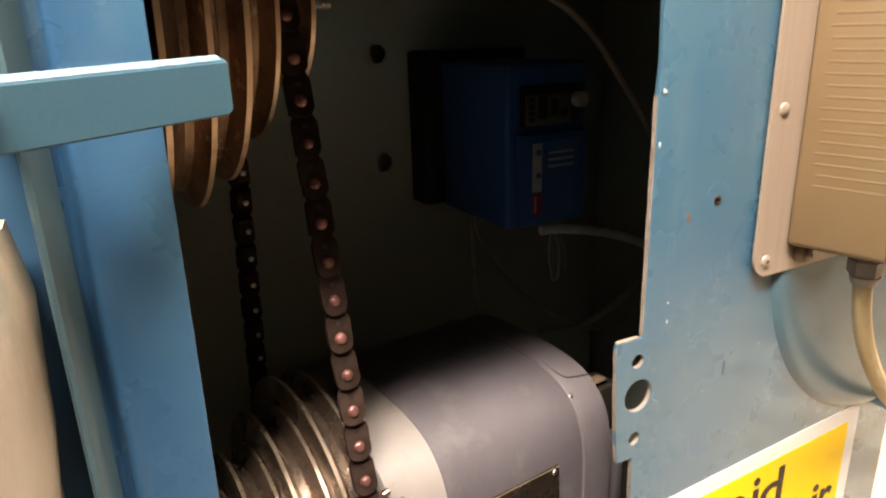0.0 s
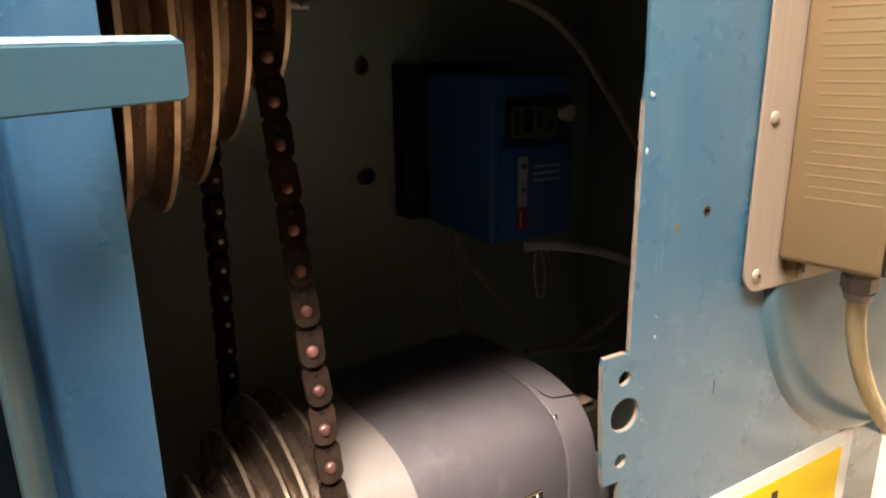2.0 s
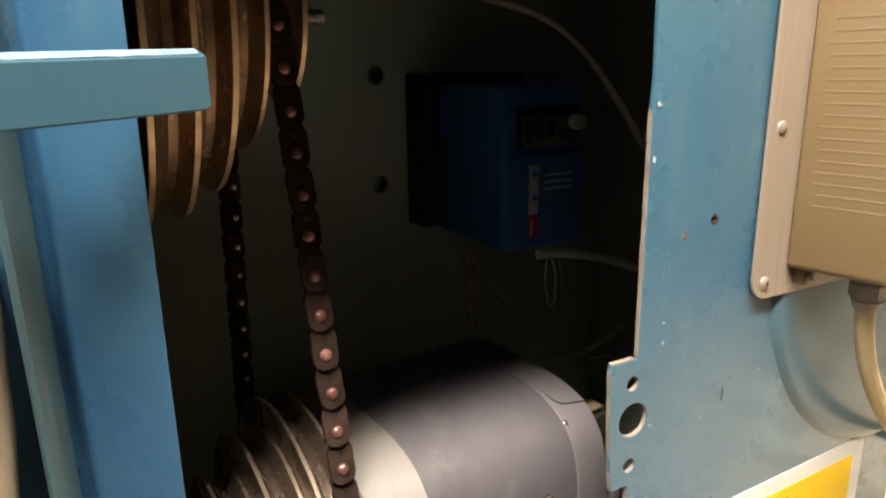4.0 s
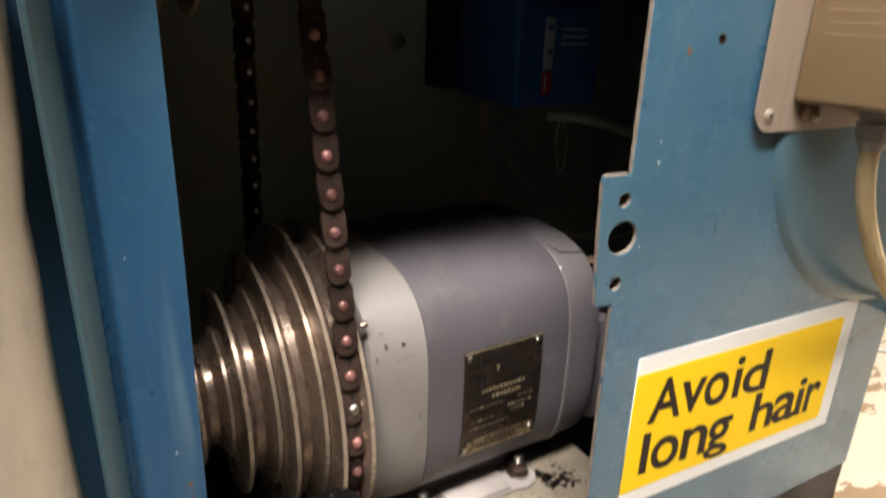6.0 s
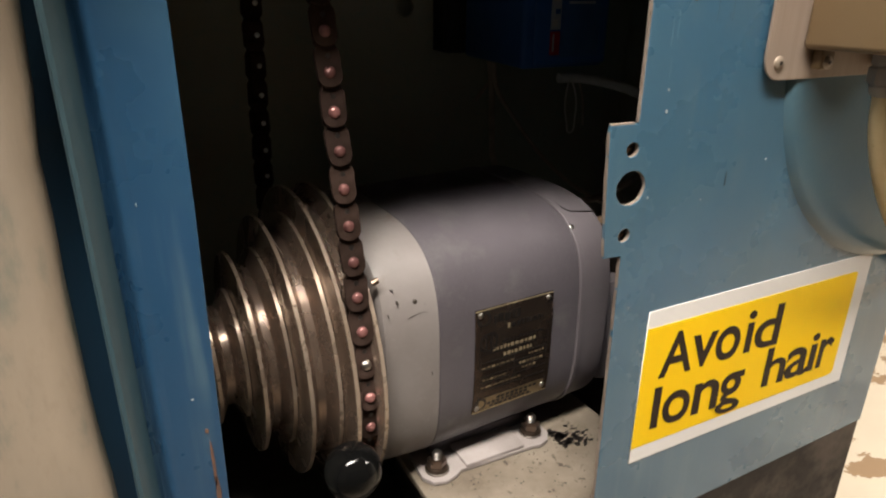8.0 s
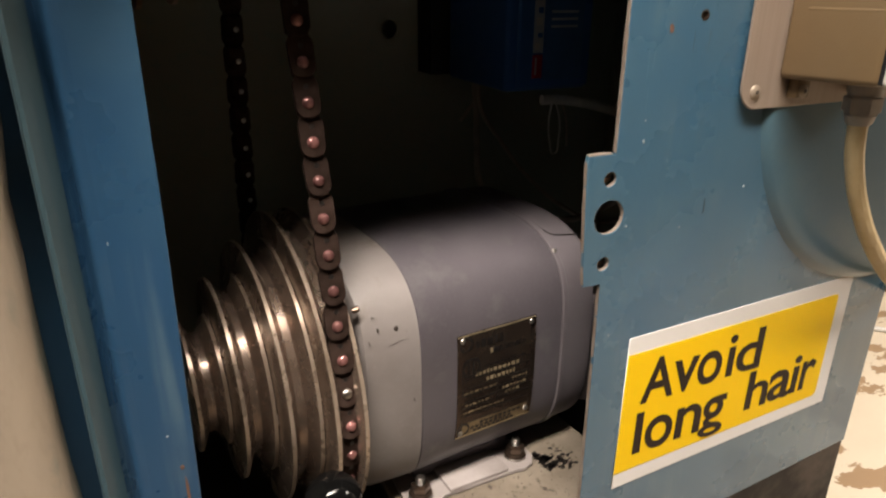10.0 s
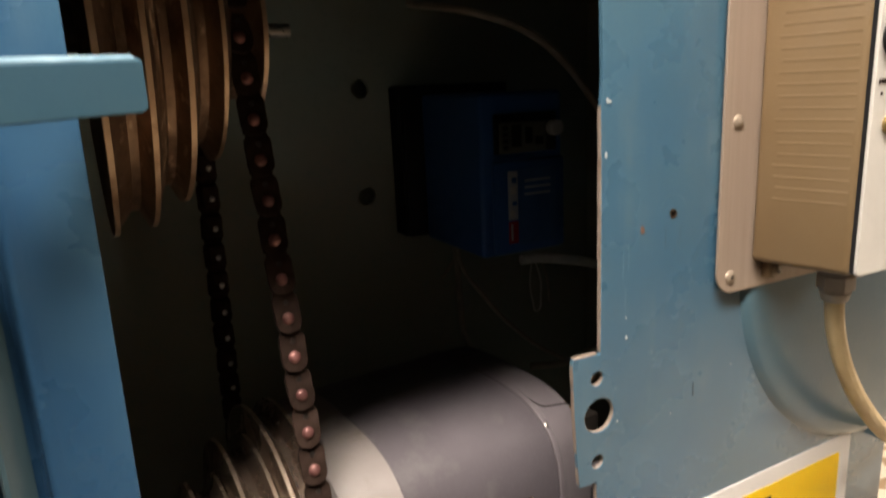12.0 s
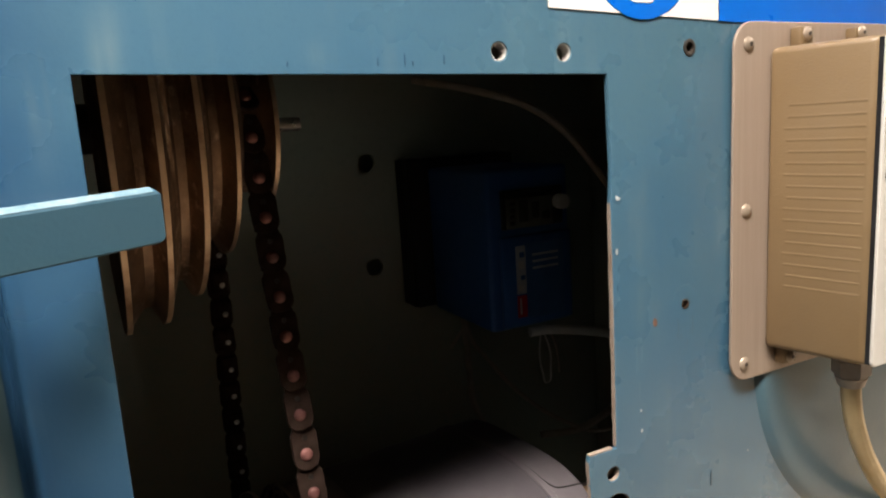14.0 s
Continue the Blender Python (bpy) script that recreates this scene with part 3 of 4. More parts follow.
# ---------------------------------------------------------------- step pulleys
def v_steps(x_right, width, radii, rim, groove, gap, way):
    """Profile of a cone pulley: for each step a rim, a V groove and a rim. way -1 goes towards minus x."""
    out, x = [], x_right
    for r in radii:
        out += [(x, r - 0.0008), (x + way * 0.0006, r), (x + way * (rim - 0.0005), r), (x + way * rim, r - 0.0007),
                (x + way * (width * 0.5 - 0.0025), r - groove), (x + way * (width * 0.5 + 0.0025), r - groove),
                (x + way * (width - rim), r - 0.0007), (x + way * (width - rim + 0.0005), r), (x + way * (width - 0.0006), r), (x + way * width, r - 0.0008)]
        x += way * (width + gap)
    return out

def rims(parent, centre, x, width, radii, rim, gap, material):
    """The narrow lands on both sides of each groove, rubbed bright."""
    for r in radii:
        for a in (x, x - width + rim):
            part("rim", lathe([(a - 0.0002, r - 0.004), (a - 0.0004, r + 0.0002), (a - rim + 0.0004, r + 0.0002), (a - rim + 0.0002, r - 0.004)], centre, 128), material, parent, "rubbed rim")
        x -= width + gap

LOW, TOP = (0.1574, 0.8414), (0.1567, 1.1920)
PIVOT = Vector((-0.1445, 0.157, 0))
def skew(degrees):
    """A small turn about the upright line through the drive: each part of it stands a little askew in the cabinet."""
    return Matrix.Translation(PIVOT) @ Matrix.Rotation(radians(degrees), 4, "Z") @ Matrix.Translation(-PIVOT)
low = empty("step_pulley", "bare turned steel four-step V pulley on the motor shaft", "pulley", "step pulleys", at=(-0.17, LOW[0], LOW[1]))
LOW_R, LOW_X, LOW_W, LOW_GAP = (0.1093, 0.0919, 0.0699, 0.0449), -0.1306, 0.0209, 0.0015
profile = [(-0.1236, 0.020), (-0.1236, 0.060), (-0.1302, 0.064)] + v_steps(LOW_X, LOW_W, LOW_R, 0.0031, 0.0100, LOW_GAP, -1) + [(-0.2210, 0.016)]
part("cone", lathe(profile, LOW, 128), "iron", low)
rims(low, LOW, LOW_X, LOW_W, LOW_R, 0.0031, LOW_GAP, "rim")
part("shaft", lathe([(-0.236, 0.006), (-0.234, 0.009), (-0.09, 0.009), (-0.09, 0.006)], LOW, 32), "steel", low, "bright steel shaft")
part("grub_screw", rod((-0.1290, 0.0735, 0.9132), (-0.1245, 0.0732, 0.9144), 0.0021, 12, bevel=0.0005), "bronze", low, "dull brass-coloured screw head")

high = empty("step_pulley", "brown-stained turned iron four-step V pulley on the spindle", "pulley", "step pulleys", at=(-0.17, TOP[0], TOP[1]))
TOP_LANDS = ((-0.1303, 0.0503, 0.0030), (-0.1564, 0.0744, 0.0027), (-0.1761, 0.0956, 0.0031), (-0.1944, 0.1078, 0.0030), (-0.2131, 0.1104, 0.0031))  # middle, radius and width of each land
profile = [(-0.1275, 0.012), (-0.1282, 0.030)]
for (x, r, w), (x2, r2, w2) in zip(TOP_LANDS, TOP_LANDS[1:]):
    floor_r = min(r, r2) - 0.0095
    span = (x - w / 2) - (x2 + w2 / 2)
    profile += [(x + w / 2, r - 0.0006), (x + w / 2 - 0.0004, r), (x - w / 2 + 0.0004, r), (x - w / 2, r - 0.0006),
                (x - w / 2 - span * 0.22, floor_r + 0.0012), (x - w / 2 - span * 0.30, floor_r), (x - w / 2 - span * 0.55, floor_r), (x - w / 2 - span * 0.62, floor_r + 0.0016), (x2 + w2 / 2 + span * 0.05, r2 - 0.0040)]
profile += [(x2 + w2 / 2, r2 - 0.0006), (x2 + w2 / 2 - 0.0004, r2), (x2 - w2 / 2 + 0.0004, r2), (x2 - w2 / 2, r2 - 0.0006), (-0.2165, 0.020)]
part("cone", lathe(profile, TOP, 128), "oldiron", high)
for x, r, w in TOP_LANDS:
    part("rim", lathe([(x + w / 2 - 0.0002, r - 0.004), (x + w / 2 - 0.0003, r + 0.0002), (x - w / 2 + 0.0003, r + 0.0002), (x - w / 2 + 0.0002, r - 0.004)], TOP, 128), "old_rim", high, "rubbed rim")
for k in (1, 2):  # rust crusts at the foot of two flanks, highlights put in their bright speckles
    (x, r, w), (x2, r2, w2) = TOP_LANDS[k], TOP_LANDS[k + 1]
    edge, span, foot = x2 + w2 / 2, (x - w / 2) - (x2 + w2 / 2), min(r, r2) - 0.0079
    slope = [(edge + span * f, r2 - 0.0040 + (foot - r2 + 0.0040) * (f - 0.05) / 0.33) for f in (0.13, 0.35)]
    part("rust_crust", lathe([(slope[1][0], slope[1][1] - 0.002), (slope[1][0], slope[1][1] + 0.0002), (slope[0][0], slope[0][1] + 0.0003), (slope[0][0], slope[0][1] - 0.002)], TOP, 128), "crust", high, "rust crust with the flank's highlight put in bright speckles")
part("spindle", lathe([(-0.2395, 0.011), (-0.236, 0.013), (-0.120, 0.013), (-0.1195, 0.012)], TOP, 32), "dark_steel", high, "dark oily spindle")
part("stud", rod((-0.132, 0.152, 1.189), (-0.1045, 0.152, 1.189), 0.0041, 12, bevel=0.0005), "steel", high, "dull steel stud")

# ---------------------------------------------------------------- the link belt
R0, R1 = 0.1000, 0.0395
LOW_C, TOP_C = (0.157, 0.841), (0.157, 1.190)
gap_z = TOP_C[1] - LOW_C[1]
phi = math.asin((R0 - R1) / gap_z)
run = gap_z * math.cos(phi)
arc1, arc0 = R1 * (math.pi - 2 * phi), R0 * (math.pi + 2 * phi)
whole = 2 * run + arc1 + arc0

def belt_at(s):
    """Place, way along and outward way of the belt, s metres along it from where the near run leaves the lower pulley."""
    s %= whole
    n1 = Vector((0, -math.cos(phi), math.sin(phi)))
    n2 = Vector((0, math.cos(phi), math.sin(phi)))
    a, b = Vector((0, *LOW_C)), Vector((0, *TOP_C))
    if s < run:
        n = n1
        p = (a + R0 * n1).lerp(b + R1 * n1, s / run)
    elif s < run + arc1:
        t = phi + (s - run) / R1
        n = Vector((0, -math.cos(t), math.sin(t)))
        p = b + R1 * n
    elif s < 2 * run + arc1:
        n = n2
        p = (b + R1 * n2).lerp(a + R0 * n2, (s - run - arc1) / run)
    else:
        t = -phi + (s - 2 * run - arc1) / R0
        n = Vector((0, math.cos(t), -math.sin(t)))
        p = a + R0 * n
    way = Vector((0, n.z, -n.y))
    k = (p.z - LOW_C[1]) / gap_z
    p.x = -0.1375 - 0.0062 * max(0.0, min(1.0, k)) - 0.0090 * max(0.0, min(1.0, (p.y - 0.14) / 0.06))  # the far run hangs to one side
    return p, way, n

COUNT = round(whole / 0.0212)
belt = empty("link_belt", "brown riveted link V-belt over both step pulleys", "drive belt", at=(-0.134, 0.162, 0.74))
plate = sheet([[(-0.0071, -0.0062), (-0.0067, -0.0090), (-0.0053, -0.0114), (-0.0030, -0.0128), (0.0004, -0.0132), (0.0034, -0.0126), (0.0056, -0.0110), (0.0069, -0.0086), (0.0072, -0.0058), (0.0070, -0.0020), (0.0073, 0.0035), (0.0070, 0.0062), (0.0058, 0.0082), (0.0042, 0.0142), (-0.0042, 0.0142), (-0.0056, 0.0084), (-0.0070, 0.0060), (-0.0072, 0.0030), (-0.0070, -0.0030)],
               ring(0.0003, 0.0036, 0.0015, 10)], 0.0026, 0.0003)
link_mesh = bpy.data.meshes.new("link")
bm = bmesh.new()
bm.from_mesh(plate)
under = box(-0.0060, 0.0060, -0.0110, 0.0036, -0.0070, -0.0022, 0.0008, 1)
for v in under.verts:
    v.co.x *= 1.0 + 0.04 * (v.co.z + 0.0022) / 0.001
bm = join(bm, under)
bm.to_mesh(link_mesh)
bm.free()
dress(link_mesh, "link", 35)
new_rivet_mesh = mesh_of(dome((0, 0, 0.0026), (0, 0, 1), 0.0034, 0.0022, 14), "rivet", "steel", 60)
rivet_mesh = mesh_of(join(dome((0, 0, 0.0026), (0, 0, 1), 0.0034, 0.0022, 14), rod((0, 0, -0.0066), (0, 0, 0.0027), 0.0012, 8)), "rivet", "copper", 60)
# tails near white: the far run's glints are put into their colour
tail_mesh = mesh_of(dome((0, 0, -0.0072), (0, 0, -1), 0.0019, 0.0016, 10), "rivet_tail", "glint_end", 60)
# black disc in each link's hole, its colour standing for the shade inside
eye_mesh = mesh_of(rod((0, 0, 0.0021), (0, 0, 0.0025), 0.0015, 10), "eyelet", "grease", 0)
plain_one = min(range(COUNT), key=lambda i: (belt_at(i * whole / COUNT + 0.0145)[0] - Vector((-0.135, 0.056, 0.8744))).length)
for i in range(COUNT):
    p, way, n = belt_at(i * whole / COUNT + 0.0145)
    across = way.cross(n)
    tilt = Matrix.Rotation(radians(-6.5), 4, "X")
    m = Matrix(((across.x, way.x, n.x, p.x), (across.y, way.y, n.y, p.y), (across.z, way.z, n.z, p.z), (0, 0, 0, 1))) @ Matrix.Rotation(radians(2.0 * math.sin(i * 2.4)), 4, "Z") @ tilt
    link = new("link", link_mesh)
    link.parent, link.matrix_parent_inverse = belt, belt.matrix_basis.inverted()
    link.matrix_basis = m
    rivet = new("rivet", new_rivet_mesh if i == plain_one else rivet_mesh)
    rivet.parent = link
    rivet.matrix_basis = Matrix.Translation((0, -0.0050, 0))
    eyelet = new("eyelet", eye_mesh)
    eyelet.parent = link
    eyelet.matrix_basis = Matrix.Translation((0.0003, 0.0036, 0))
    if p.y > 0.15:
        tail = new("rivet_tail", tail_mesh)
        tail.parent = link
        tail.matrix_basis = Matrix.Translation((0.0010, -0.0020, 0))
    if i == plain_one:
        tagged(rivet, "bright tin rivet, newer than the rest")
    if i == 0:
        tagged(link, "brown fabric belt link")
        tagged(rivet, "domed copper rivet")
        tagged(eyelet, "black disc for the shade in the link's hole")

for thing, degrees in ((low, 4.55), (high, 1.8), (belt, 3.0)):
    thing.matrix_basis = skew(degrees) @ thing.matrix_basis

# ---------------------------------------------------------------- the motor
MC = (0.1609, 0.8435)
motor = empty("electric_motor", "grey enamelled electric motor with a dark brass nameplate", "motor", at=(-0.02, MC[0], 0.752))
PW, WIDE, HIGH = 3.55, 0.0971, 0.0887  # the shell is a rounded square, a little wider than high
TURN = skew(3.18)

def shell_ring(profile):
    """Turns (x, r) points into the motor's rounded square; r is half the height."""
    bm = lathe(profile, (0, 0), 160, PW)
    for v in bm.verts:
        v.co.y = v.co.y * WIDE / HIGH + MC[0]
        v.co.z += MC[1]
    bmesh.ops.transform(bm, matrix=TURN, verts=bm.verts[:])
    return bm

def shell_y(z, r=HIGH):
    """The shell's side towards the room at height z."""
    return MC[0] - WIDE * r / HIGH * (1 - min(1.0, abs((z - MC[1]) / r)) ** PW) ** (1 / PW)

def shell_z(y, r=HIGH):
    """The shell's upper side at depth y."""
    return MC[1] + r * (1 - min(1.0, abs((y - MC[0]) * HIGH / (WIDE * r))) ** PW) ** (1 / PW)

part("end_cap", shell_ring([(-0.1286, 0.020), (-0.1286, 0.0800), (-0.1280, 0.0838), (-0.1258, 0.0862), (-0.1190, 0.0874), (-0.1050, 0.0882), (-0.0890, 0.0889), (-0.0885, 0.0872)]), "cap", motor, "pale grey end cap")
part("body", shell_ring([(-0.0887, 0.060), (-0.0885, 0.0880), (-0.0876, 0.0887), (0.0280, 0.0887), (0.0286, 0.0878), (0.0286, 0.060)]), "motor", motor, "slate grey motor shell")
part("end_bell", shell_ring([(0.0287, 0.060), (0.0287, 0.0893), (0.0293, 0.0898), (0.0330, 0.0897), (0.0341, 0.0886), (0.0345, 0.0883), (0.0560, 0.0882), (0.0590, 0.0876), (0.0604, 0.0860), (0.0610, 0.0825), (0.0640, 0.0600), (0.0645, 0.020)]), "bell", motor, "mid grey far end bell with a raised band")
for x, y, z, r, name in ((0.0305, 0.0825, 0.9176, 0.0020, "steel"), (-0.1040, 0.0697, 0.8960, 0.0017, "dark_steel")):
    n = Vector((0, -abs((y - MC[0]) / WIDE) ** (PW - 1) / WIDE, abs((z - MC[1]) / HIGH) ** (PW - 1) / HIGH)).normalized()
    at = Vector((x, shell_y(z, 0.0897 if x > 0 else 0.0880), z))
    head = dome(at, n, r, 0.0010, 12)
    bmesh.ops.transform(head, matrix=TURN, verts=head.verts[:])
    part("screw", head, name, motor, "small slotted screw")
seam = [(0.0338, 0.1230), (0.0342, 0.1130), (0.0344, 0.1035), (0.0362, 0.0970), (0.0392, 0.0936), (0.0440, 0.0921), (0.0520, 0.0907), (0.0600, 0.0893)]
seam_me = tube([(x, y, shell_z(y, 0.0882) + 0.0002) for x, y in seam], 0.0006, 2)
seam_me.transform(TURN)
part("cover_seam", seam_me, "grease", motor, "dark seam of a cover plate")
def turned_box(*b):
    bm = box(*b)
    bmesh.ops.transform(bm, matrix=TURN, verts=bm.verts[:])
    return bm
terminal = part("terminal_box", turned_box(0.0640, 0.0860, 0.0840, 0.1080, 0.8650, 0.9080, 0.0015), "dark_steel", motor, "small dark terminal box")
part("terminal_lip", turned_box(0.0625, 0.0760, 0.0870, 0.0960, 0.9120, 0.9140, 0.0006), "old_rim", terminal, "tan bent lip")
part("terminal_post", turned_box(0.0640, 0.0700, 0.0885, 0.0945, 0.9070, 0.9122, 0.0006), "rust", terminal, "brown post under the lip")
part("end_cover", turned_box(0.0622, 0.0900, 0.0720, 0.2300, 0.7750, 0.8700, 0.0120), "bell", motor, "rounded grey housing beyond the end bell")

def cap_y(z):
    return shell_y(z, 0.0884)
for pts, r in ((((-0.1165, 0.8990), (-0.1160, 0.8968)), 0.0007), (((-0.1190, 0.9060), (-0.1172, 0.9050)), 0.0004), (((-0.1105, 0.8870), (-0.1040, 0.8880), (-0.0985, 0.8882), (-0.0915, 0.8850)), 0.00014),
               (((-0.0955, 0.9010), (-0.0975, 0.8925)), 0.00014), (((-0.1235, 0.8925), (-0.1228, 0.8900)), 0.0004), (((-0.0945, 0.8450), (-0.0938, 0.8420)), 0.0005)):
    me = tube([(x, cap_y(z) - 0.0001, z) for x, z in pts], r, 2)
    me.transform(TURN)
    part("scuff", me, "scuff", motor, "dark scuff on the cap")

# nameplate with four pins and unreadable lines, bent to the shell
def on_shell(u, z, lift):
    return TURN @ Vector((u, shell_y(z) - lift, z))

def shell_patch(u0, u1, a0, a1, lift, thick, nu=6, na=10):
    bm = bmesh.new()
    grid = [[[bm.verts.new(on_shell(u0 + (u1 - u0) * i / nu, a0 + (a1 - a0) * j / na, l)) for j in range(na + 1)] for i in range(nu + 1)] for l in (lift, lift + thick)]
    for g in grid:
        for i in range(nu):
            for j in range(na):
                bm.faces.new((g[i][j], g[i + 1][j], g[i + 1][j + 1], g[i][j + 1]))
    lo, hi = grid
    for i in range(nu):
        bm.faces.new((lo[i][0], lo[i + 1][0], hi[i + 1][0], hi[i][0]))
        bm.faces.new((lo[i][na], lo[i + 1][na], hi[i + 1][na], hi[i][na]))
    for j in range(na):
        bm.faces.new((lo[0][j], lo[0][j + 1], hi[0][j + 1], hi[0][j]))
        bm.faces.new((lo[nu][j], lo[nu][j + 1], hi[nu][j + 1], hi[nu][j]))
    return bm
NU0, NU1, NA0, NA1 = -0.0617, 0.0035, 0.7980, 0.8802
plate_ob = part("nameplate", shell_patch(NU0, NU1, NA0, NA1, 0.0004, 0.0009), "brass_plate", motor, "dark etched brass nameplate")
for u, a in ((NU0 + 0.0040, NA1 - 0.0040), (NU1 - 0.0040, NA1 - 0.0040), (NU0 + 0.0035, NA0 + 0.0045), (NU1 - 0.0050, NA0 + 0.0070)):
    part("pin", dome(on_shell(u, a, 0.0012), TURN.to_3x3() @ Vector((0, -1, 0.05)), 0.0022, 0.0015, 12), "steel", plate_ob, "bright pin")
nu, na = NU1 - NU0, NA1 - NA0
def marking(u0, u1, v0, v1, material="marking", lift=0.0013):
    part("marking", shell_patch(NU0 + nu * u0, NU0 + nu * u1, NA0 + na * v0, NA0 + na * v1, lift, 0.0002, 1, 2), material, plate_ob)
random.seed(21)
marking(0.004, 0.996, 0.003, 0.014, "brass_edge")
marking(0.004, 0.996, 0.986, 0.997, "brass_edge")
marking(0.055, 0.066, 0.13, 0.90, "grease")
marking(0.940, 0.948, 0.13, 0.90, "grease")
marking(0.055, 0.66, 0.150, 0.157, "grease")
for u, v, r in ((0.165, 0.690, 0.105), (0.10, 0.915, 0.075), (0.09, 0.085, 0.070)):
    for k in range(16):
        a0, a1 = 2 * math.pi * k / 16, 2 * math.pi * (k + 0.9) / 16
        us, vs = [u + r * math.cos(a) for a in (a0, a1)], [v + r * 0.80 * math.sin(a) for a in (a0, a1)]
        marking(min(us) - 0.006, max(us) + 0.006, min(vs) - 0.005, max(vs) + 0.005, "grease")
marking(0.125, 0.145, 0.63, 0.75, "grease")
marking(0.185, 0.205, 0.63, 0.75, "grease")
for v0, v1, u0, u1, most in ((0.855, 0.935, 0.22, 0.56, 0.085), (0.775, 0.825, 0.40, 0.86, 0.055), (0.655, 0.680, 0.34, 0.86, 0.05), (0.595, 0.630, 0.22, 0.78, 0.05), (0.520, 0.555, 0.36, 0.74, 0.045), (0.445, 0.46, 0.08, 0.50, 0.06),
                             (0.455, 0.475, 0.70, 0.90, 0.05), (0.385, 0.410, 0.58, 0.90, 0.045), (0.325, 0.34, 0.10, 0.42, 0.05), (0.335, 0.355, 0.62, 0.80, 0.04), (0.255, 0.268, 0.08, 0.60, 0.10)):
    u = u0
    while u < u1:
        w = most * (0.4 + 0.6 * random.random())
        marking(u, min(u + w, u1), v0, v1 - (v1 - v0) * 0.3 * random.random(), "brass_edge" if 0.50 < v0 < 0.64 or random.random() < 0.15 else "grease" if v0 > 0.64 else "marking")
        u += w + 0.018
for v in (0.580, 0.500, 0.430, 0.370, 0.305, 0.225):
    marking(0.07, 0.94, v, v + 0.006, "grease")
marking(0.50, 0.507, 0.225, 0.500, "grease")
marking(0.075, 0.95, 0.018, 0.145, "tarnish", 0.0012)
for v0, v1, u0 in ((0.100, 0.125, 0.30), (0.065, 0.090, 0.18), (0.030, 0.055, 0.22)):
    for k in range(9):
        marking(u0 + k * 0.062, u0 + 0.046 + k * 0.062, v0, v1, "grease", 0.0014)

# base plate, foot bracket and bolts
base = empty("motor_base_plate", "cream painted steel base plate, greasy and spotted", "base plate", at=(-0.013, 0.15, 0.744))
plate_me = sheet([[(-0.0975, 0.0065), (0.0700, 0.0065), (0.0710, 0.0730), (0.0700, 0.1050), (0.0660, 0.2600), (-0.0975, 0.2600)]], 0.0060, 0.0008)
plate_me.transform(Matrix.Translation((0, 0, 0.7440)))
part("plate", plate_me, "cream", base)
random.seed(11)
def smear(x, y, w, h, turn):
    pts = []
    for k in range(14):
        a = 2 * math.pi * k / 14
        r = 0.45 + 0.75 * random.random()
        u, v = w * r * math.cos(a), h * r * math.sin(a)
        pts.append((x + u * math.cos(turn) - v * math.sin(turn), y + u * math.sin(turn) + v * math.cos(turn)))
    g = sheet([pts], 0.0006)
    g.transform(Matrix.Translation((0, 0, 0.7499)))
    part("grease_smear", g, "grease", base, "smear of black grease", smooth=0)
for x, y, w, h in ((0.0235, 0.0705, 0.0060, 0.0060), (0.0215, 0.0780, 0.0045, 0.0040), (0.0290, 0.0640, 0.0085, 0.0022), (-0.070, 0.032, 0.003, 0.002)):
    smear(x, y, w, h, 0.15)
for k in range(60):
    far = random.random()
    smear(0.020 + 0.030 * far, 0.0700 - 0.010 * far + random.gauss(0, 0.0060), 0.0010 + 0.0048 * random.random() * (1.1 - far), 0.0004 + 0.0011 * random.random(), random.uniform(-0.5, 0.6))
for k in range(70):
    smear(random.uniform(-0.085, 0.060), 0.012 + 0.054 * random.random() ** 0.6, random.uniform(0.0002, 0.0006), random.uniform(0.0002, 0.0005), random.uniform(-1, 1))
for x0, x1 in ((-0.090, -0.070), (0.045, 0.065)):
    part("rail", box(x0, x1, 0.03, 0.25, 0.7005, 0.7438, 0.001), "dark_steel", base)

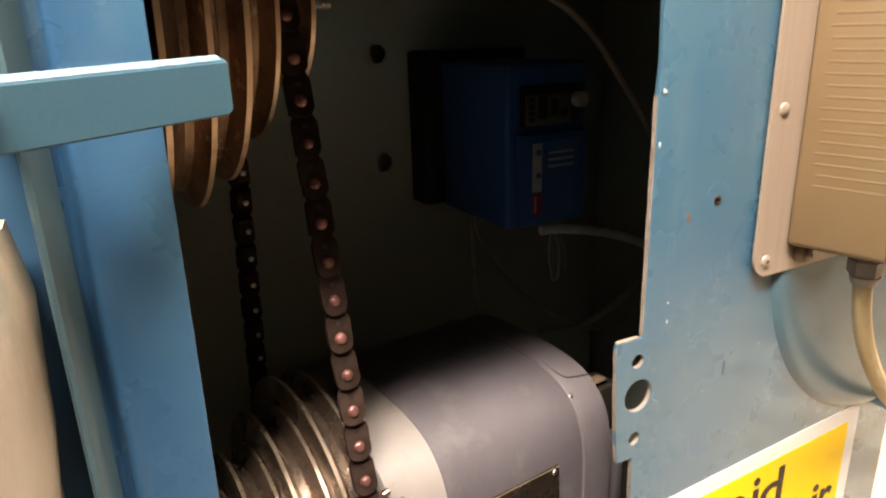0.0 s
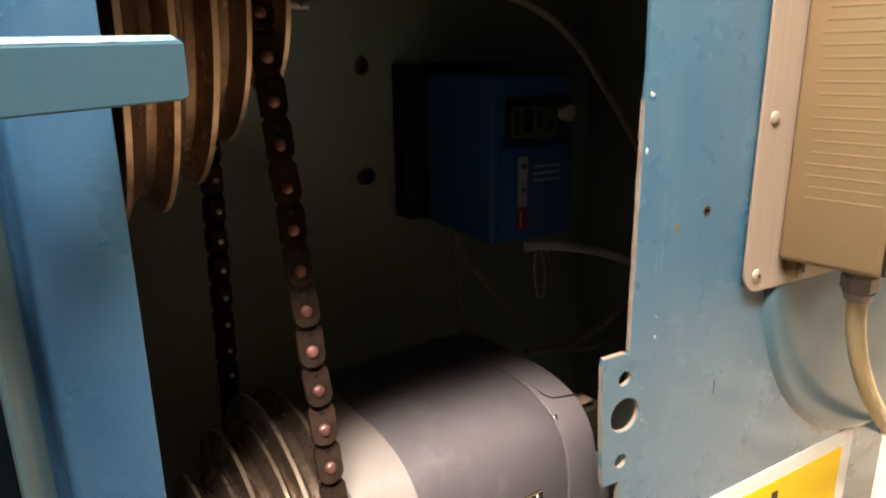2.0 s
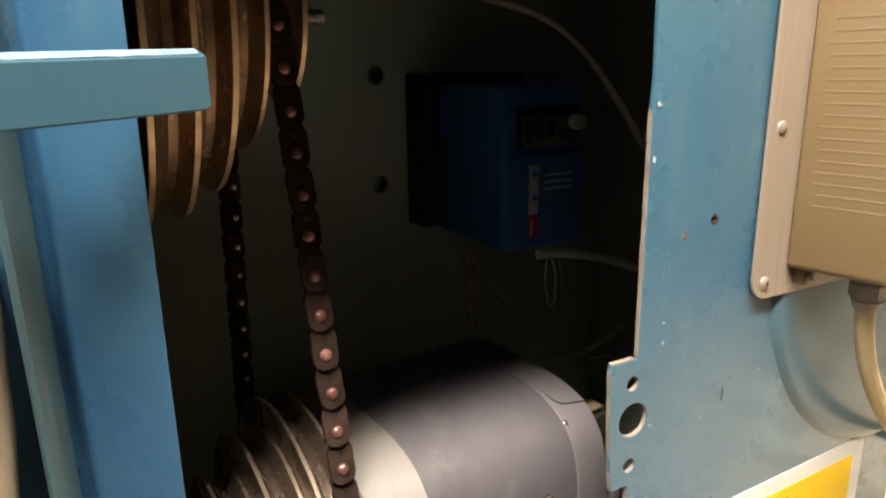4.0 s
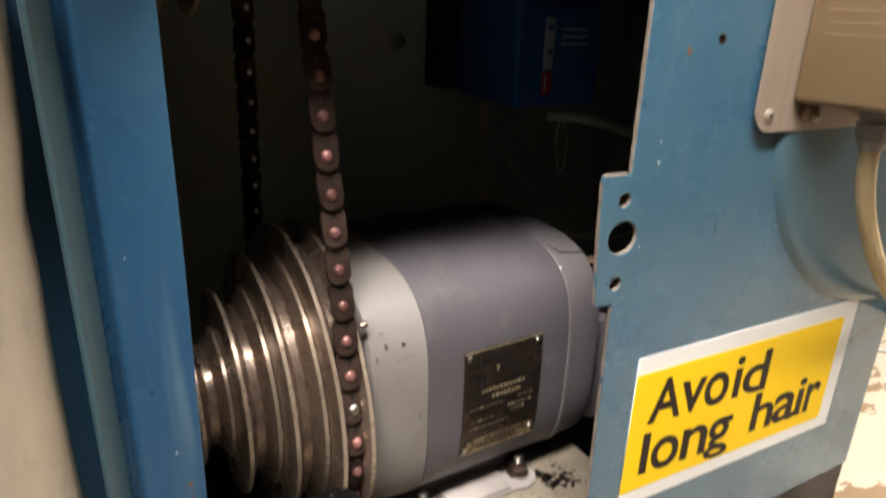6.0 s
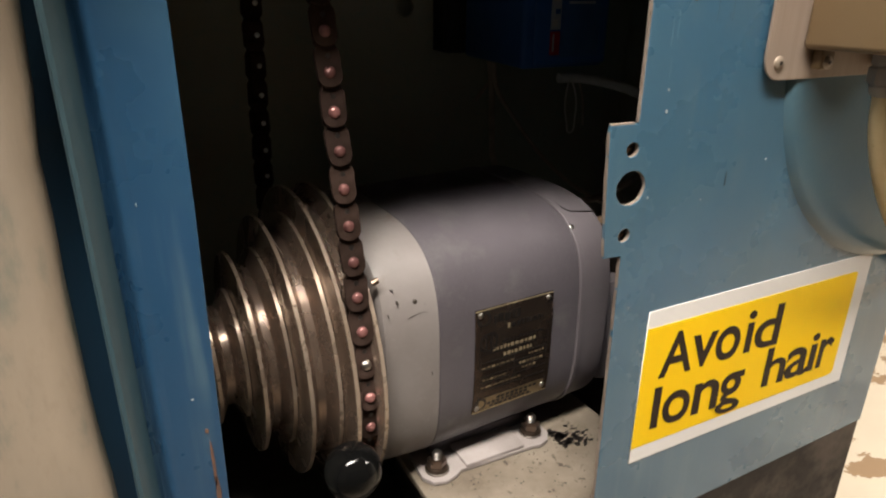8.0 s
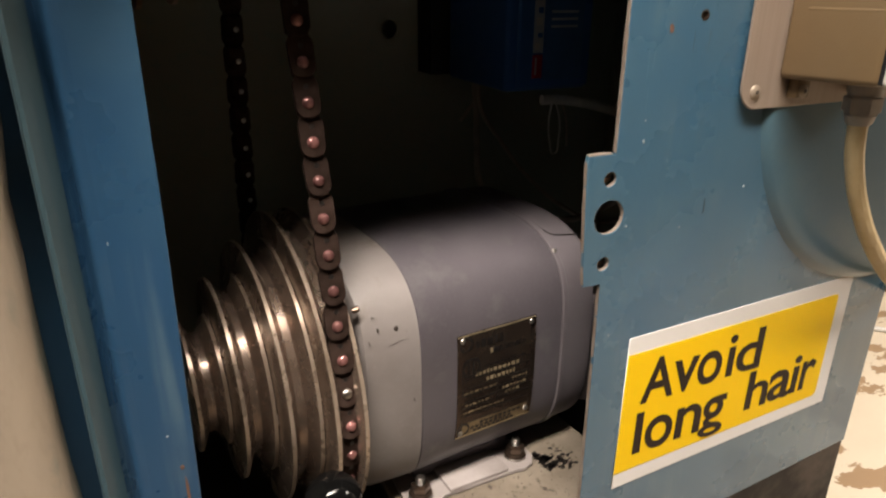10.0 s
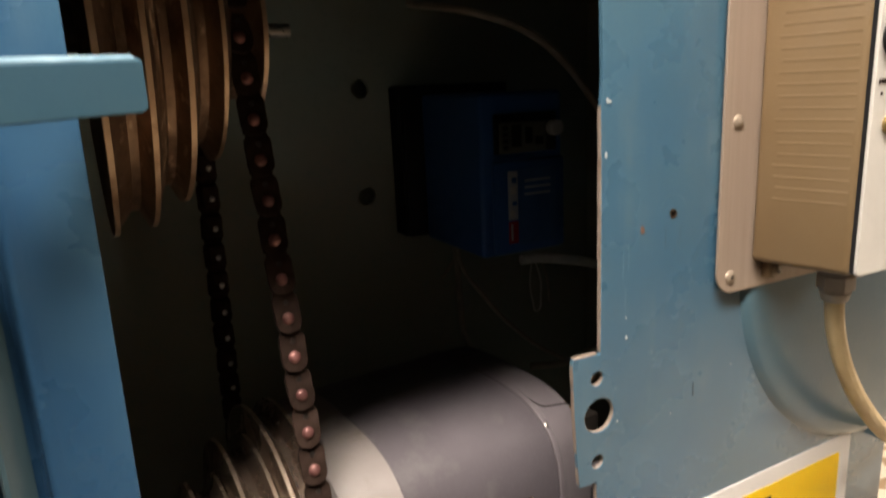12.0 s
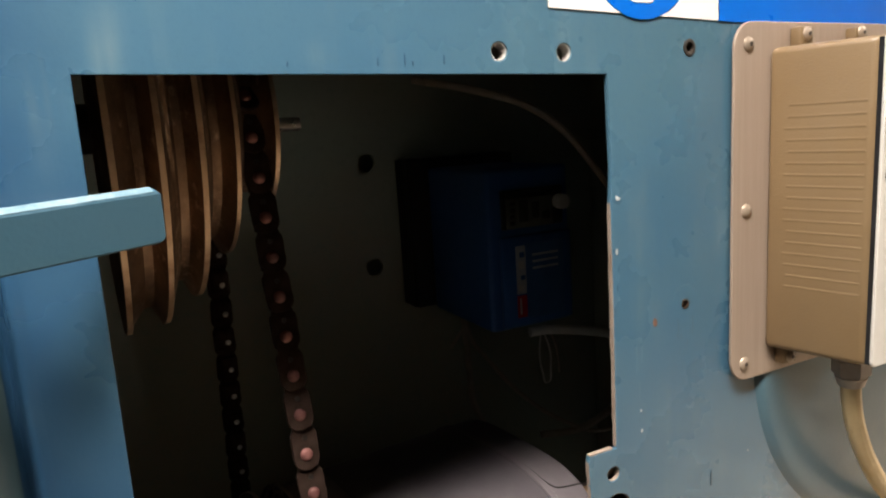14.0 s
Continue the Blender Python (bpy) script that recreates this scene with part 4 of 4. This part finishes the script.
FOOT = [(x, y - 0.0025) for x, y in [(-0.0925, 0.0870), (-0.0930, 0.0770), (-0.0880, 0.0685), (-0.0790, 0.0660), (-0.0700, 0.0685), (-0.0640, 0.0720), (-0.0040, 0.0705), (0.0030, 0.0690), (0.0120, 0.0720), (0.0170, 0.0790),
        (0.0170, 0.0880), (0.0120, 0.0950), (0.0120, 0.1350), (-0.0880, 0.1350)]]
for flip in (0, 1):
    pts = FOOT if not flip else [(x, 0.314 - y) for x, y in FOOT][::-1]
    me = sheet([pts], 0.0034, 0.0006)
    me.transform(Matrix.Translation((0, 0, 0.7502)))
    bracket = part("foot_bracket", me, "foot", motor, "pale lilac-grey foot strap")
    for bx, by in ((-0.0800, 0.0776), (0.0045, 0.0828)):
        by = by if not flip else 0.314 - by
        part("washer", rod((bx, by, 0.7536), (bx, by, 0.7556), 0.0090, 28, bevel=0.0005), "steel", bracket, "bright plain washer")
        part("flange", rod((bx, by, 0.7556), (bx, by, 0.7580), 0.0086, 28, r2=0.0074, bevel=0.0004), "bronze", bracket, "brown oily nut flange")
        part("nut", rod((bx, by, 0.7578), (bx, by, 0.7640), 0.0072, 6, bevel=0.0010), "bronze", bracket, "brown oily hexagon nut")
        bolt = lathe([(0, 0.0030)] + [(0.7560 + i * 0.0006, 0.0036 if i % 2 else 0.0031) for i in range(22)] + [(0.7698, 0.0026)], (0, 0), 16)
        bmesh.ops.transform(bolt, matrix=Matrix(((0, 1, 0, bx), (0, 0, 1, by), (1, 0, 0, 0), (0, 0, 0, 1))), verts=[v for v in bolt.verts])
        for v in bolt.verts:
            v.co.z = max(v.co.z, 0.752)
        part("stud", bolt, "steel", bracket, "bright threaded stud")
    y0, y1 = (0.0690, 0.1080) if not flip else (0.2060, 0.2450)
    part("strap", box(-0.0600, -0.0100, y0, y1, 0.7530, 0.7566, 0.0010), "foot", motor, "raised middle of the foot strap")
    cradle = box(-0.078, 0.004, 0.095 if not flip else 0.185, 0.129 if not flip else 0.219, 0.7530, 0.7640, 0.002)
    part("cradle", cradle, "motor", motor)

for thing in (motor, base):
    thing.matrix_basis = skew(3.0) @ thing.matrix_basis

# ---------------------------------------------------------------- lever with a ball knob
lever = empty("clamp_lever", "black lever with a shiny black ball knob", "lever", at=(-0.150, 0.06, 0.7))
ball = bmesh.new()
bmesh.ops.create_uvsphere(ball, u_segments=40, v_segments=24, radius=0.0168)
bmesh.ops.translate(ball, vec=(-0.1520, 0.030, 0.8185), verts=ball.verts[:])
part("ball_knob", ball, "ball", lever)
part("stem", rod((-0.1515, 0.034, 0.806), (-0.1500, 0.060, 0.7005), 0.0048, 16), "dark_steel", lever, "oily steel stem")

# ---------------------------------------------------------------- inverter on the back wall
drive = empty("inverter_drive", "blue plastic motor inverter screwed to the cabinet's back wall", "inverter", at=(0.09, 0.334, 1.02))
part("heatsink", box(0.0330, 0.1420, 0.3060, 0.3345, 1.0180, 1.1560, 0.001), "black", drive, "black finned heatsink")
for i in range(5):
    part("fin", box(0.0300, 0.0332, 0.3075 + i * 0.0055, 0.3095 + i * 0.0055, 1.0190, 1.1550), "black", drive)
shell = box(0.0500, 0.1290, 0.2010, 0.3060, 1.0150, 1.1470, 0.004, 3)
part("casing", shell, "vfd", drive)
part("front_cover", box(0.0590, 0.1270, 0.1960, 0.2012, 1.0180, 1.0930, 0.002), "vfd", drive)
part("control_panel", box(0.0620, 0.1210, 0.1985, 0.2015, 1.0985, 1.1300, 0.001), "black", drive, "black control panel")
part("keypad", box(0.0655, 0.1095, 0.1962, 0.1986, 1.0995, 1.1235, 0.0008), "keypad", drive, "grey-green keypad")
for x0, x1, z0, z1 in ((0.0760, 0.0850, 1.1040, 1.1215), (0.0890, 0.0955, 1.1060, 1.1190), (0.0985, 0.1060, 1.1045, 1.1110)):
    part("display_window", box(x0, x1, 0.1952, 0.1964, z0, z1, 0.0005), "dark_glass", drive)
for i in range(4):
    part("button", box(0.0675 + 0.0001 * i, 0.0725, 0.1952, 0.1964, 1.1020 + i * 0.0052, 1.1052 + i * 0.0052, 0.0004), "black", drive)
part("dial", rod((0.1165, 0.199, 1.1170), (0.1165, 0.190, 1.1170), 0.0062, 20, bevel=0.0008), "white_plastic", drive, "pale round dial")
part("label_strip", box(0.0715, 0.0805, 0.1955, 0.1962, 1.0455, 1.0850), "grey_label", drive, "grey label strip")
part("label_strip", box(0.0715, 0.0805, 0.1955, 0.1962, 1.0260, 1.0440), "red", drive, "red label strip")
part("label_strip", box(0.0818, 0.1180, 0.1955, 0.1961, 1.0240, 1.0860), "pale_blue", drive, "paler blue label")
for i, (a, b, h) in enumerate(((0.0728, 0.0770, 0.0050), (0.0750, 0.0792, 0.0036), (0.0734, 0.0786, 0.0060), (0.0748, 0.0790, 0.0042))):
    part("marking", box(a, b, 0.1949, 0.1955, 1.0480 + i * 0.0092, 1.0480 + i * 0.0092 + h), "vfd" if i % 2 else "white_plastic", drive)
part("marking", box(0.0735, 0.0750, 0.1949, 0.1955, 1.0285, 1.0420), "white_plastic", drive)
for z in (1.0755, 1.0700, 1.0645):
    part("marking", box(0.0870, 0.1120, 0.1950, 0.1955, z, z + 0.0018), "grey_label", drive)

def cable(name, pts, r, material, label, category="cable"):
    return tagged(part(name, tube(pts, r), material), label, category)
cable("conduit", [(0.0955, 0.216, 1.0045), (0.112, 0.214, 1.0040), (0.128, 0.210, 1.0020), (0.166, 0.212, 0.9920), (0.208, 0.220, 0.976), (0.262, 0.240, 0.950)], 0.0042, "conduit", "grey flexible conduit below the inverter", "conduit")
cable("hose", [(0.040, 0.300, 1.225), (0.072, 0.222, 1.206), (0.102, 0.218, 1.196), (0.138, 0.218, 1.174), (0.177, 0.220, 1.135), (0.222, 0.224, 1.083), (0.262, 0.230, 1.030)], 0.0031, "wire", "grey cable bowing across the cabinet's dark back")
cable("thin_wire", [(0.1040, 0.212, 1.004), (0.1010, 0.211, 0.985), (0.1030, 0.210, 0.968), (0.1075, 0.210, 0.958), (0.1115, 0.210, 0.972), (0.1110, 0.210, 0.988), (0.1070, 0.212, 1.003)], 0.0008, "conduit", "thin loop of pale wire", "wire")
cable("thin_wire", [(0.114, 0.212, 1.003), (0.121, 0.214, 0.985), (0.125, 0.216, 0.962)], 0.0010, "wire", "thin end of dull wire", "wire")
cable("thin_wire", [(0.074, 0.302, 1.018), (0.076, 0.300, 0.995), (0.068, 0.300, 0.984), (0.060, 0.300, 0.975)], 0.0018, "wire", "short end of dull wire", "wire")
cable("motor_lead", [(0.074, 0.300, 1.016), (0.076, 0.298, 0.985), (0.0775, 0.298, 0.950), (0.081, 0.296, 0.911), (0.092, 0.285, 0.885), (0.10, 0.25, 0.86), (0.084, 0.19, 0.86)], 0.0030, "wire", "dull grey motor lead hanging under the inverter")
cable("thin_wire", [(0.073, 0.290, 1.016), (0.072, 0.282, 0.990), (0.091, 0.280, 0.960), (0.125, 0.280, 0.919), (0.175, 0.280, 0.878), (0.222, 0.278, 0.856), (0.262, 0.276, 0.862)], 0.0021, "wire", "long dull wire sagging along the back", "wire")
cable("conduit", [(0.150, 0.285, 0.868), (0.190, 0.278, 0.866), (0.225, 0.270, 0.880), (0.263, 0.262, 0.905)], 0.0036, "wire", "dull conduit low at the back", "conduit")

# ---------------------------------------------------------------- switch box on its aluminium plate
mount = empty("mounting_plate", "brushed aluminium plate with rounded corners, screwed to the cabinet", "plate", at=(0.15, 0.0, 1.03))
part("plate", upright([rounded(0.0800, 0.2200, 1.0315, 1.2245, 0.0130, 8)], -0.0045, 0.0017, 0.0004), "alu", mount, smooth=40)
def screw(x, z, y, r, parent, socket=True):
    head = part("screw", dome((x, y, z), (0, -1, 0), r, r * 0.45, 20), "screw", parent, "domed socket screw")
    if socket:
        part("socket", upright([ring(x, z, r * 0.34, 6)], y - r * 0.46, 0.0006), "dark_steel", head)
for z in (1.2130, 1.1270, 1.0412):
    screw(0.0902, z, -0.0045, 0.0038, mount, socket=z != 1.1270)
    screw(0.2060, z, -0.0045, 0.0038, mount)

sw = empty("switch_box", "tan plastic control box with a white front", "switch box", at=(0.158, -0.006, 1.048))
bm = box(0.1055, 0.2020, -0.0555, -0.0046, 1.0480, 1.2110, 0.0035, 3)
for v in bm.verts:
    k = (-v.co.y - 0.006) / 0.05
    v.co.x += (0.0095 if v.co.x < 0.155 else -0.0045) * k
    v.co.z += (-0.0005 if v.co.z > 1.13 else 0.0005) * k
part("casing", bm, "tan", sw)
part("seam", box(0.1162, 0.1968, -0.0574, -0.0548, 1.0500, 1.2095), "black", sw, "dark seam")
part("front_plate", upright([rounded(0.1155, 0.1975, 1.0490, 1.2105, 0.003)], -0.0592, 0.0019, 0.0006), "white_plastic", sw, "white front plate")
for k in range(17):
    z = 1.0850 + k * 0.0060
    ends = [(0.1055 + 0.19 * (-y - 0.006) + 0.00294, y, z) for y in (-0.0135 - 0.0012 * math.sin(k * 1.7), -0.0520)]
    part("rib", rod(ends[0], ends[1], 0.0030, 40, bevel=0.0008), "tan", sw, smooth=60)
knob = part("rotary_knob", rod((0.1272, -0.0592, 1.1652), (0.1272, -0.0622, 1.1652), 0.0105, 32, r2=0.0100, bevel=0.001), "black", sw, "black rotary knob")
part("pointer", box(0.1262, 0.1282, -0.0627, -0.0620, 1.1665, 1.1735), "white_plastic", knob)
part("bush", rod((0.1278, -0.0592, 1.1246), (0.1278, -0.0612, 1.1246), 0.0045, 20, bevel=0.0006), "brass", sw, "brass key bush")
def words(text, x, z, height, y, parent, material="ink", width=None, bold=0.0):
    me = lettering(text, bold)
    cs = [v.co for v in me.vertices]
    u0, u1 = min(c.x for c in cs), max(c.x for c in cs)
    v0, v1 = min(c.y for c in cs), max(c.y for c in cs)
    s = height / (v1 - v0)
    sx = width / (u1 - u0) if width else s
    for v in me.vertices:
        v.co = Vector((x + (v.co.x - u0) * sx, y - v.co.z, z + (v.co.y - v0) * s))
    return part("lettering", me, material, parent, smooth=0)
words("FWD", 0.1182, 1.1437, 0.0027, -0.0596, sw)
part("marking", box(0.1205, 0.1215, -0.0598, -0.0591, 1.1385, 1.1400), "ink", sw)
for x, z in ((0.1270, 1.2175), (0.1735, 1.2185), (0.1205, 1.0400), (0.1730, 1.0400)):
    lug = part("lug", box(x - 0.0055, x + 0.0055, -0.0110, -0.0046, min(z, 1.048) - 0.003 if z < 1.1 else 1.2085, 1.0495 if z < 1.1 else 1.2215, 0.0012), "tan", sw, "moulded fixing lug")
    screw(x, z if z > 1.1 else z + 0.001, -0.0110, 0.0036, lug)

gland = part("cable_gland", join(rod((0.1458, -0.030, 1.0478), (0.1458, -0.030, 1.0400), 0.0090, 24, bevel=0.001), rod((0.1458, -0.030, 1.0400), (0.1460, -0.030, 1.0300), 0.0098, 6, bevel=0.001), rod((0.1460, -0.030, 1.0300), (0.1462, -0.030, 1.0235), 0.0084, 24, r2=0.0066, bevel=0.0008)), "gland", sw, "grey nylon cable gland")
cable("power_cable", [(0.1460, -0.030, 1.034), (0.1472, -0.030, 1.016), (0.1530, -0.030, 0.996), (0.1685, -0.030, 0.968), (0.1925, -0.029, 0.940), (0.2230, -0.026, 0.914), (0.2560, -0.016, 0.896), (0.2840, 0.008, 0.882)], 0.0052, "cable", "cream sheathed cable hanging from the switch box")

# ---------------------------------------------------------------- signs
def blend(q, u, v):
    """A place on a four-cornered sign; q: top left, top right, bottom right, bottom left; v runs down."""
    t = Vector(q[0]).lerp(Vector(q[1]), u)
    b = Vector(q[3]).lerp(Vector(q[2]), u)
    return t.lerp(b, v)
Q = [(0.0268, 0.8986), (0.2257, 0.9053), (0.2258, 0.7990), (0.0262, 0.7862)]
sign = empty("safety_sign", "yellow vinyl warning sign with white border on blue panel", "safety sign", at=(0.127, -0.0004, 0.79))
def patch(q, u0, u1, v0, v1):
    return [tuple(blend(q, u, v)) for u, v in ((u0, v1), (u1, v1), (u1, v0), (u0, v0))]
part("border", upright([patch(Q, 0, 1, 0, 1)], -0.0005, 0.0006), "white", sign, "white border", smooth=0)
field = [(0.0264, 0.7978), (0.2095, 0.8078), (0.2122, 0.8086), (0.2140, 0.8110), (0.2142, 0.8900), (0.2134, 0.8922), (0.2112, 0.8926), (0.0270, 0.8868)]
part("field", upright([field], -0.0007, 0.0004), "yellow", sign, "yellow field", smooth=0)
def glyph(letter, x0, x1, base, cap, x_height, bold=0.012):
    """One letter of the sign between x0 and x1; small letters rise to x_height, tall ones to cap."""
    me = lettering(letter, bold)
    xs, zs = [v.co.x for v in me.vertices], [v.co.y for v in me.vertices]
    u0, u1 = min(xs), max(xs)
    high = max(zs)
    target = x_height if letter in "vonagr" else cap
    for v in me.vertices:
        k = v.co.y / high if v.co.y > 0 else 0.62 * v.co.y / high
        v.co = Vector((x0 + (x1 - x0) * (v.co.x - u0) / (u1 - u0), -0.00085 - v.co.z, base + target * k))
    part("lettering", me, "ink", sign, smooth=0)
for text, base, rise, cap, x_height, spans in (("Avoid", 0.8490, 0.017, 0.0315, 0.0242, ((0.0406, 0.0672), (0.0658, 0.0868), (0.0868, 0.1078), (0.1128, 0.1192), (0.1215, 0.1446))),
                                               ("long", 0.8106, 0.022, 0.0312, 0.0242, ((0.0396, 0.0456), (0.0486, 0.0715), (0.0745, 0.0968), (0.0967, 0.1188))),
                                               ("hair", 0.8128, 0.035, 0.0310, 0.0240, ((0.1382, 0.1592), (0.1598, 0.1830), (0.1830, 0.1896), (0.1926, 0.2068)))):
    for letter, (x0, x1) in zip(text, spans):
        glyph(letter, x0, x1, base + rise * (x0 - 0.0400), cap, x_height)

top = empty("mandatory_sign", "white sign with a blue disc, stuck beside a blue panel", "safety sign", at=(0.02, -0.0004, 1.23))
part("backing", upright([[(-0.0312, 1.2292), (0.0728, 1.2252), (0.0735, 1.332), (-0.030, 1.334)]], -0.0005, 0.0006), "white", top, "white backing", smooth=0)
part("disc", upright([ring(0.0228, 1.2585, 0.0335, 64)], -0.0007, 0.0004), "sign_blue", top, "blue disc", smooth=0)
part("glyph", upright([rounded(0.0125, 0.0320, 1.2325, 1.262, 0.006)], -0.0009, 0.0004), "white", top, "white shape", smooth=0)
part("side_field", upright([[(0.0731, 1.2250), (0.2640, 1.2195), (0.264, 1.330), (0.0738, 1.332)]], -0.0006, 0.0006), "sign_blue", top, "plain blue field", smooth=0)

# ---------------------------------------------------------------- timber beside the cabinet
random.seed(3)
bm = bmesh.new()
NZ = 46
prev = None
for i in range(NZ + 1):
    z = 1.120 * i / NZ
    e = -0.2698 + 0.075 * max(0.0, z - 1.03) + 0.0034 * noise.noise((0, 3.1, z * 9)) + 0.0016 * noise.noise((4, 3.1, z * 31))
    if z > 1.10:
        e -= 0.004 * ((z - 1.10) / 0.02) ** 2
    sect = [(e, 0.009), (e, -0.004), (e - 0.003, -0.0095), (e - 0.009, -0.012), (e - 0.04, -0.0135 + 0.002 * noise.noise((1, 1, z * 12))), (e - 0.12, -0.013), (e - 0.12, 0.009)]
    rowv = [bm.verts.new((x, y, z)) for x, y in sect]
    if prev:
        for k in range(len(sect)):
            j = (k + 1) % len(sect)
            bm.faces.new((prev[k], prev[j], rowv[j], rowv[k]))
    else:
        bm.faces.new(rowv)
    prev = rowv
bm.faces.new(prev)
post = tagged(part("timber_post", bm, "timber", smooth=50), "bare worn timber post smeared with green beside the cabinet", "post")
part("crack", tube([(-0.2770, -0.0108, 1.1010), (-0.2820, -0.0128, 1.1003), (-0.2900, -0.0130, 1.0995), (-0.3050, -0.0136, 1.0990)], 0.0007, 2), "grease", post, "dark crack across the grain")

cable("white_cord", [(1.55, 1.35, 0.009), (1.80, 1.10, 0.009), (2.00, 0.93, 0.009), (2.12, 0.80, 0.009), (2.40, 0.62, 0.009)], 0.009, "white_plastic", "white cord lying across the flaking floor")
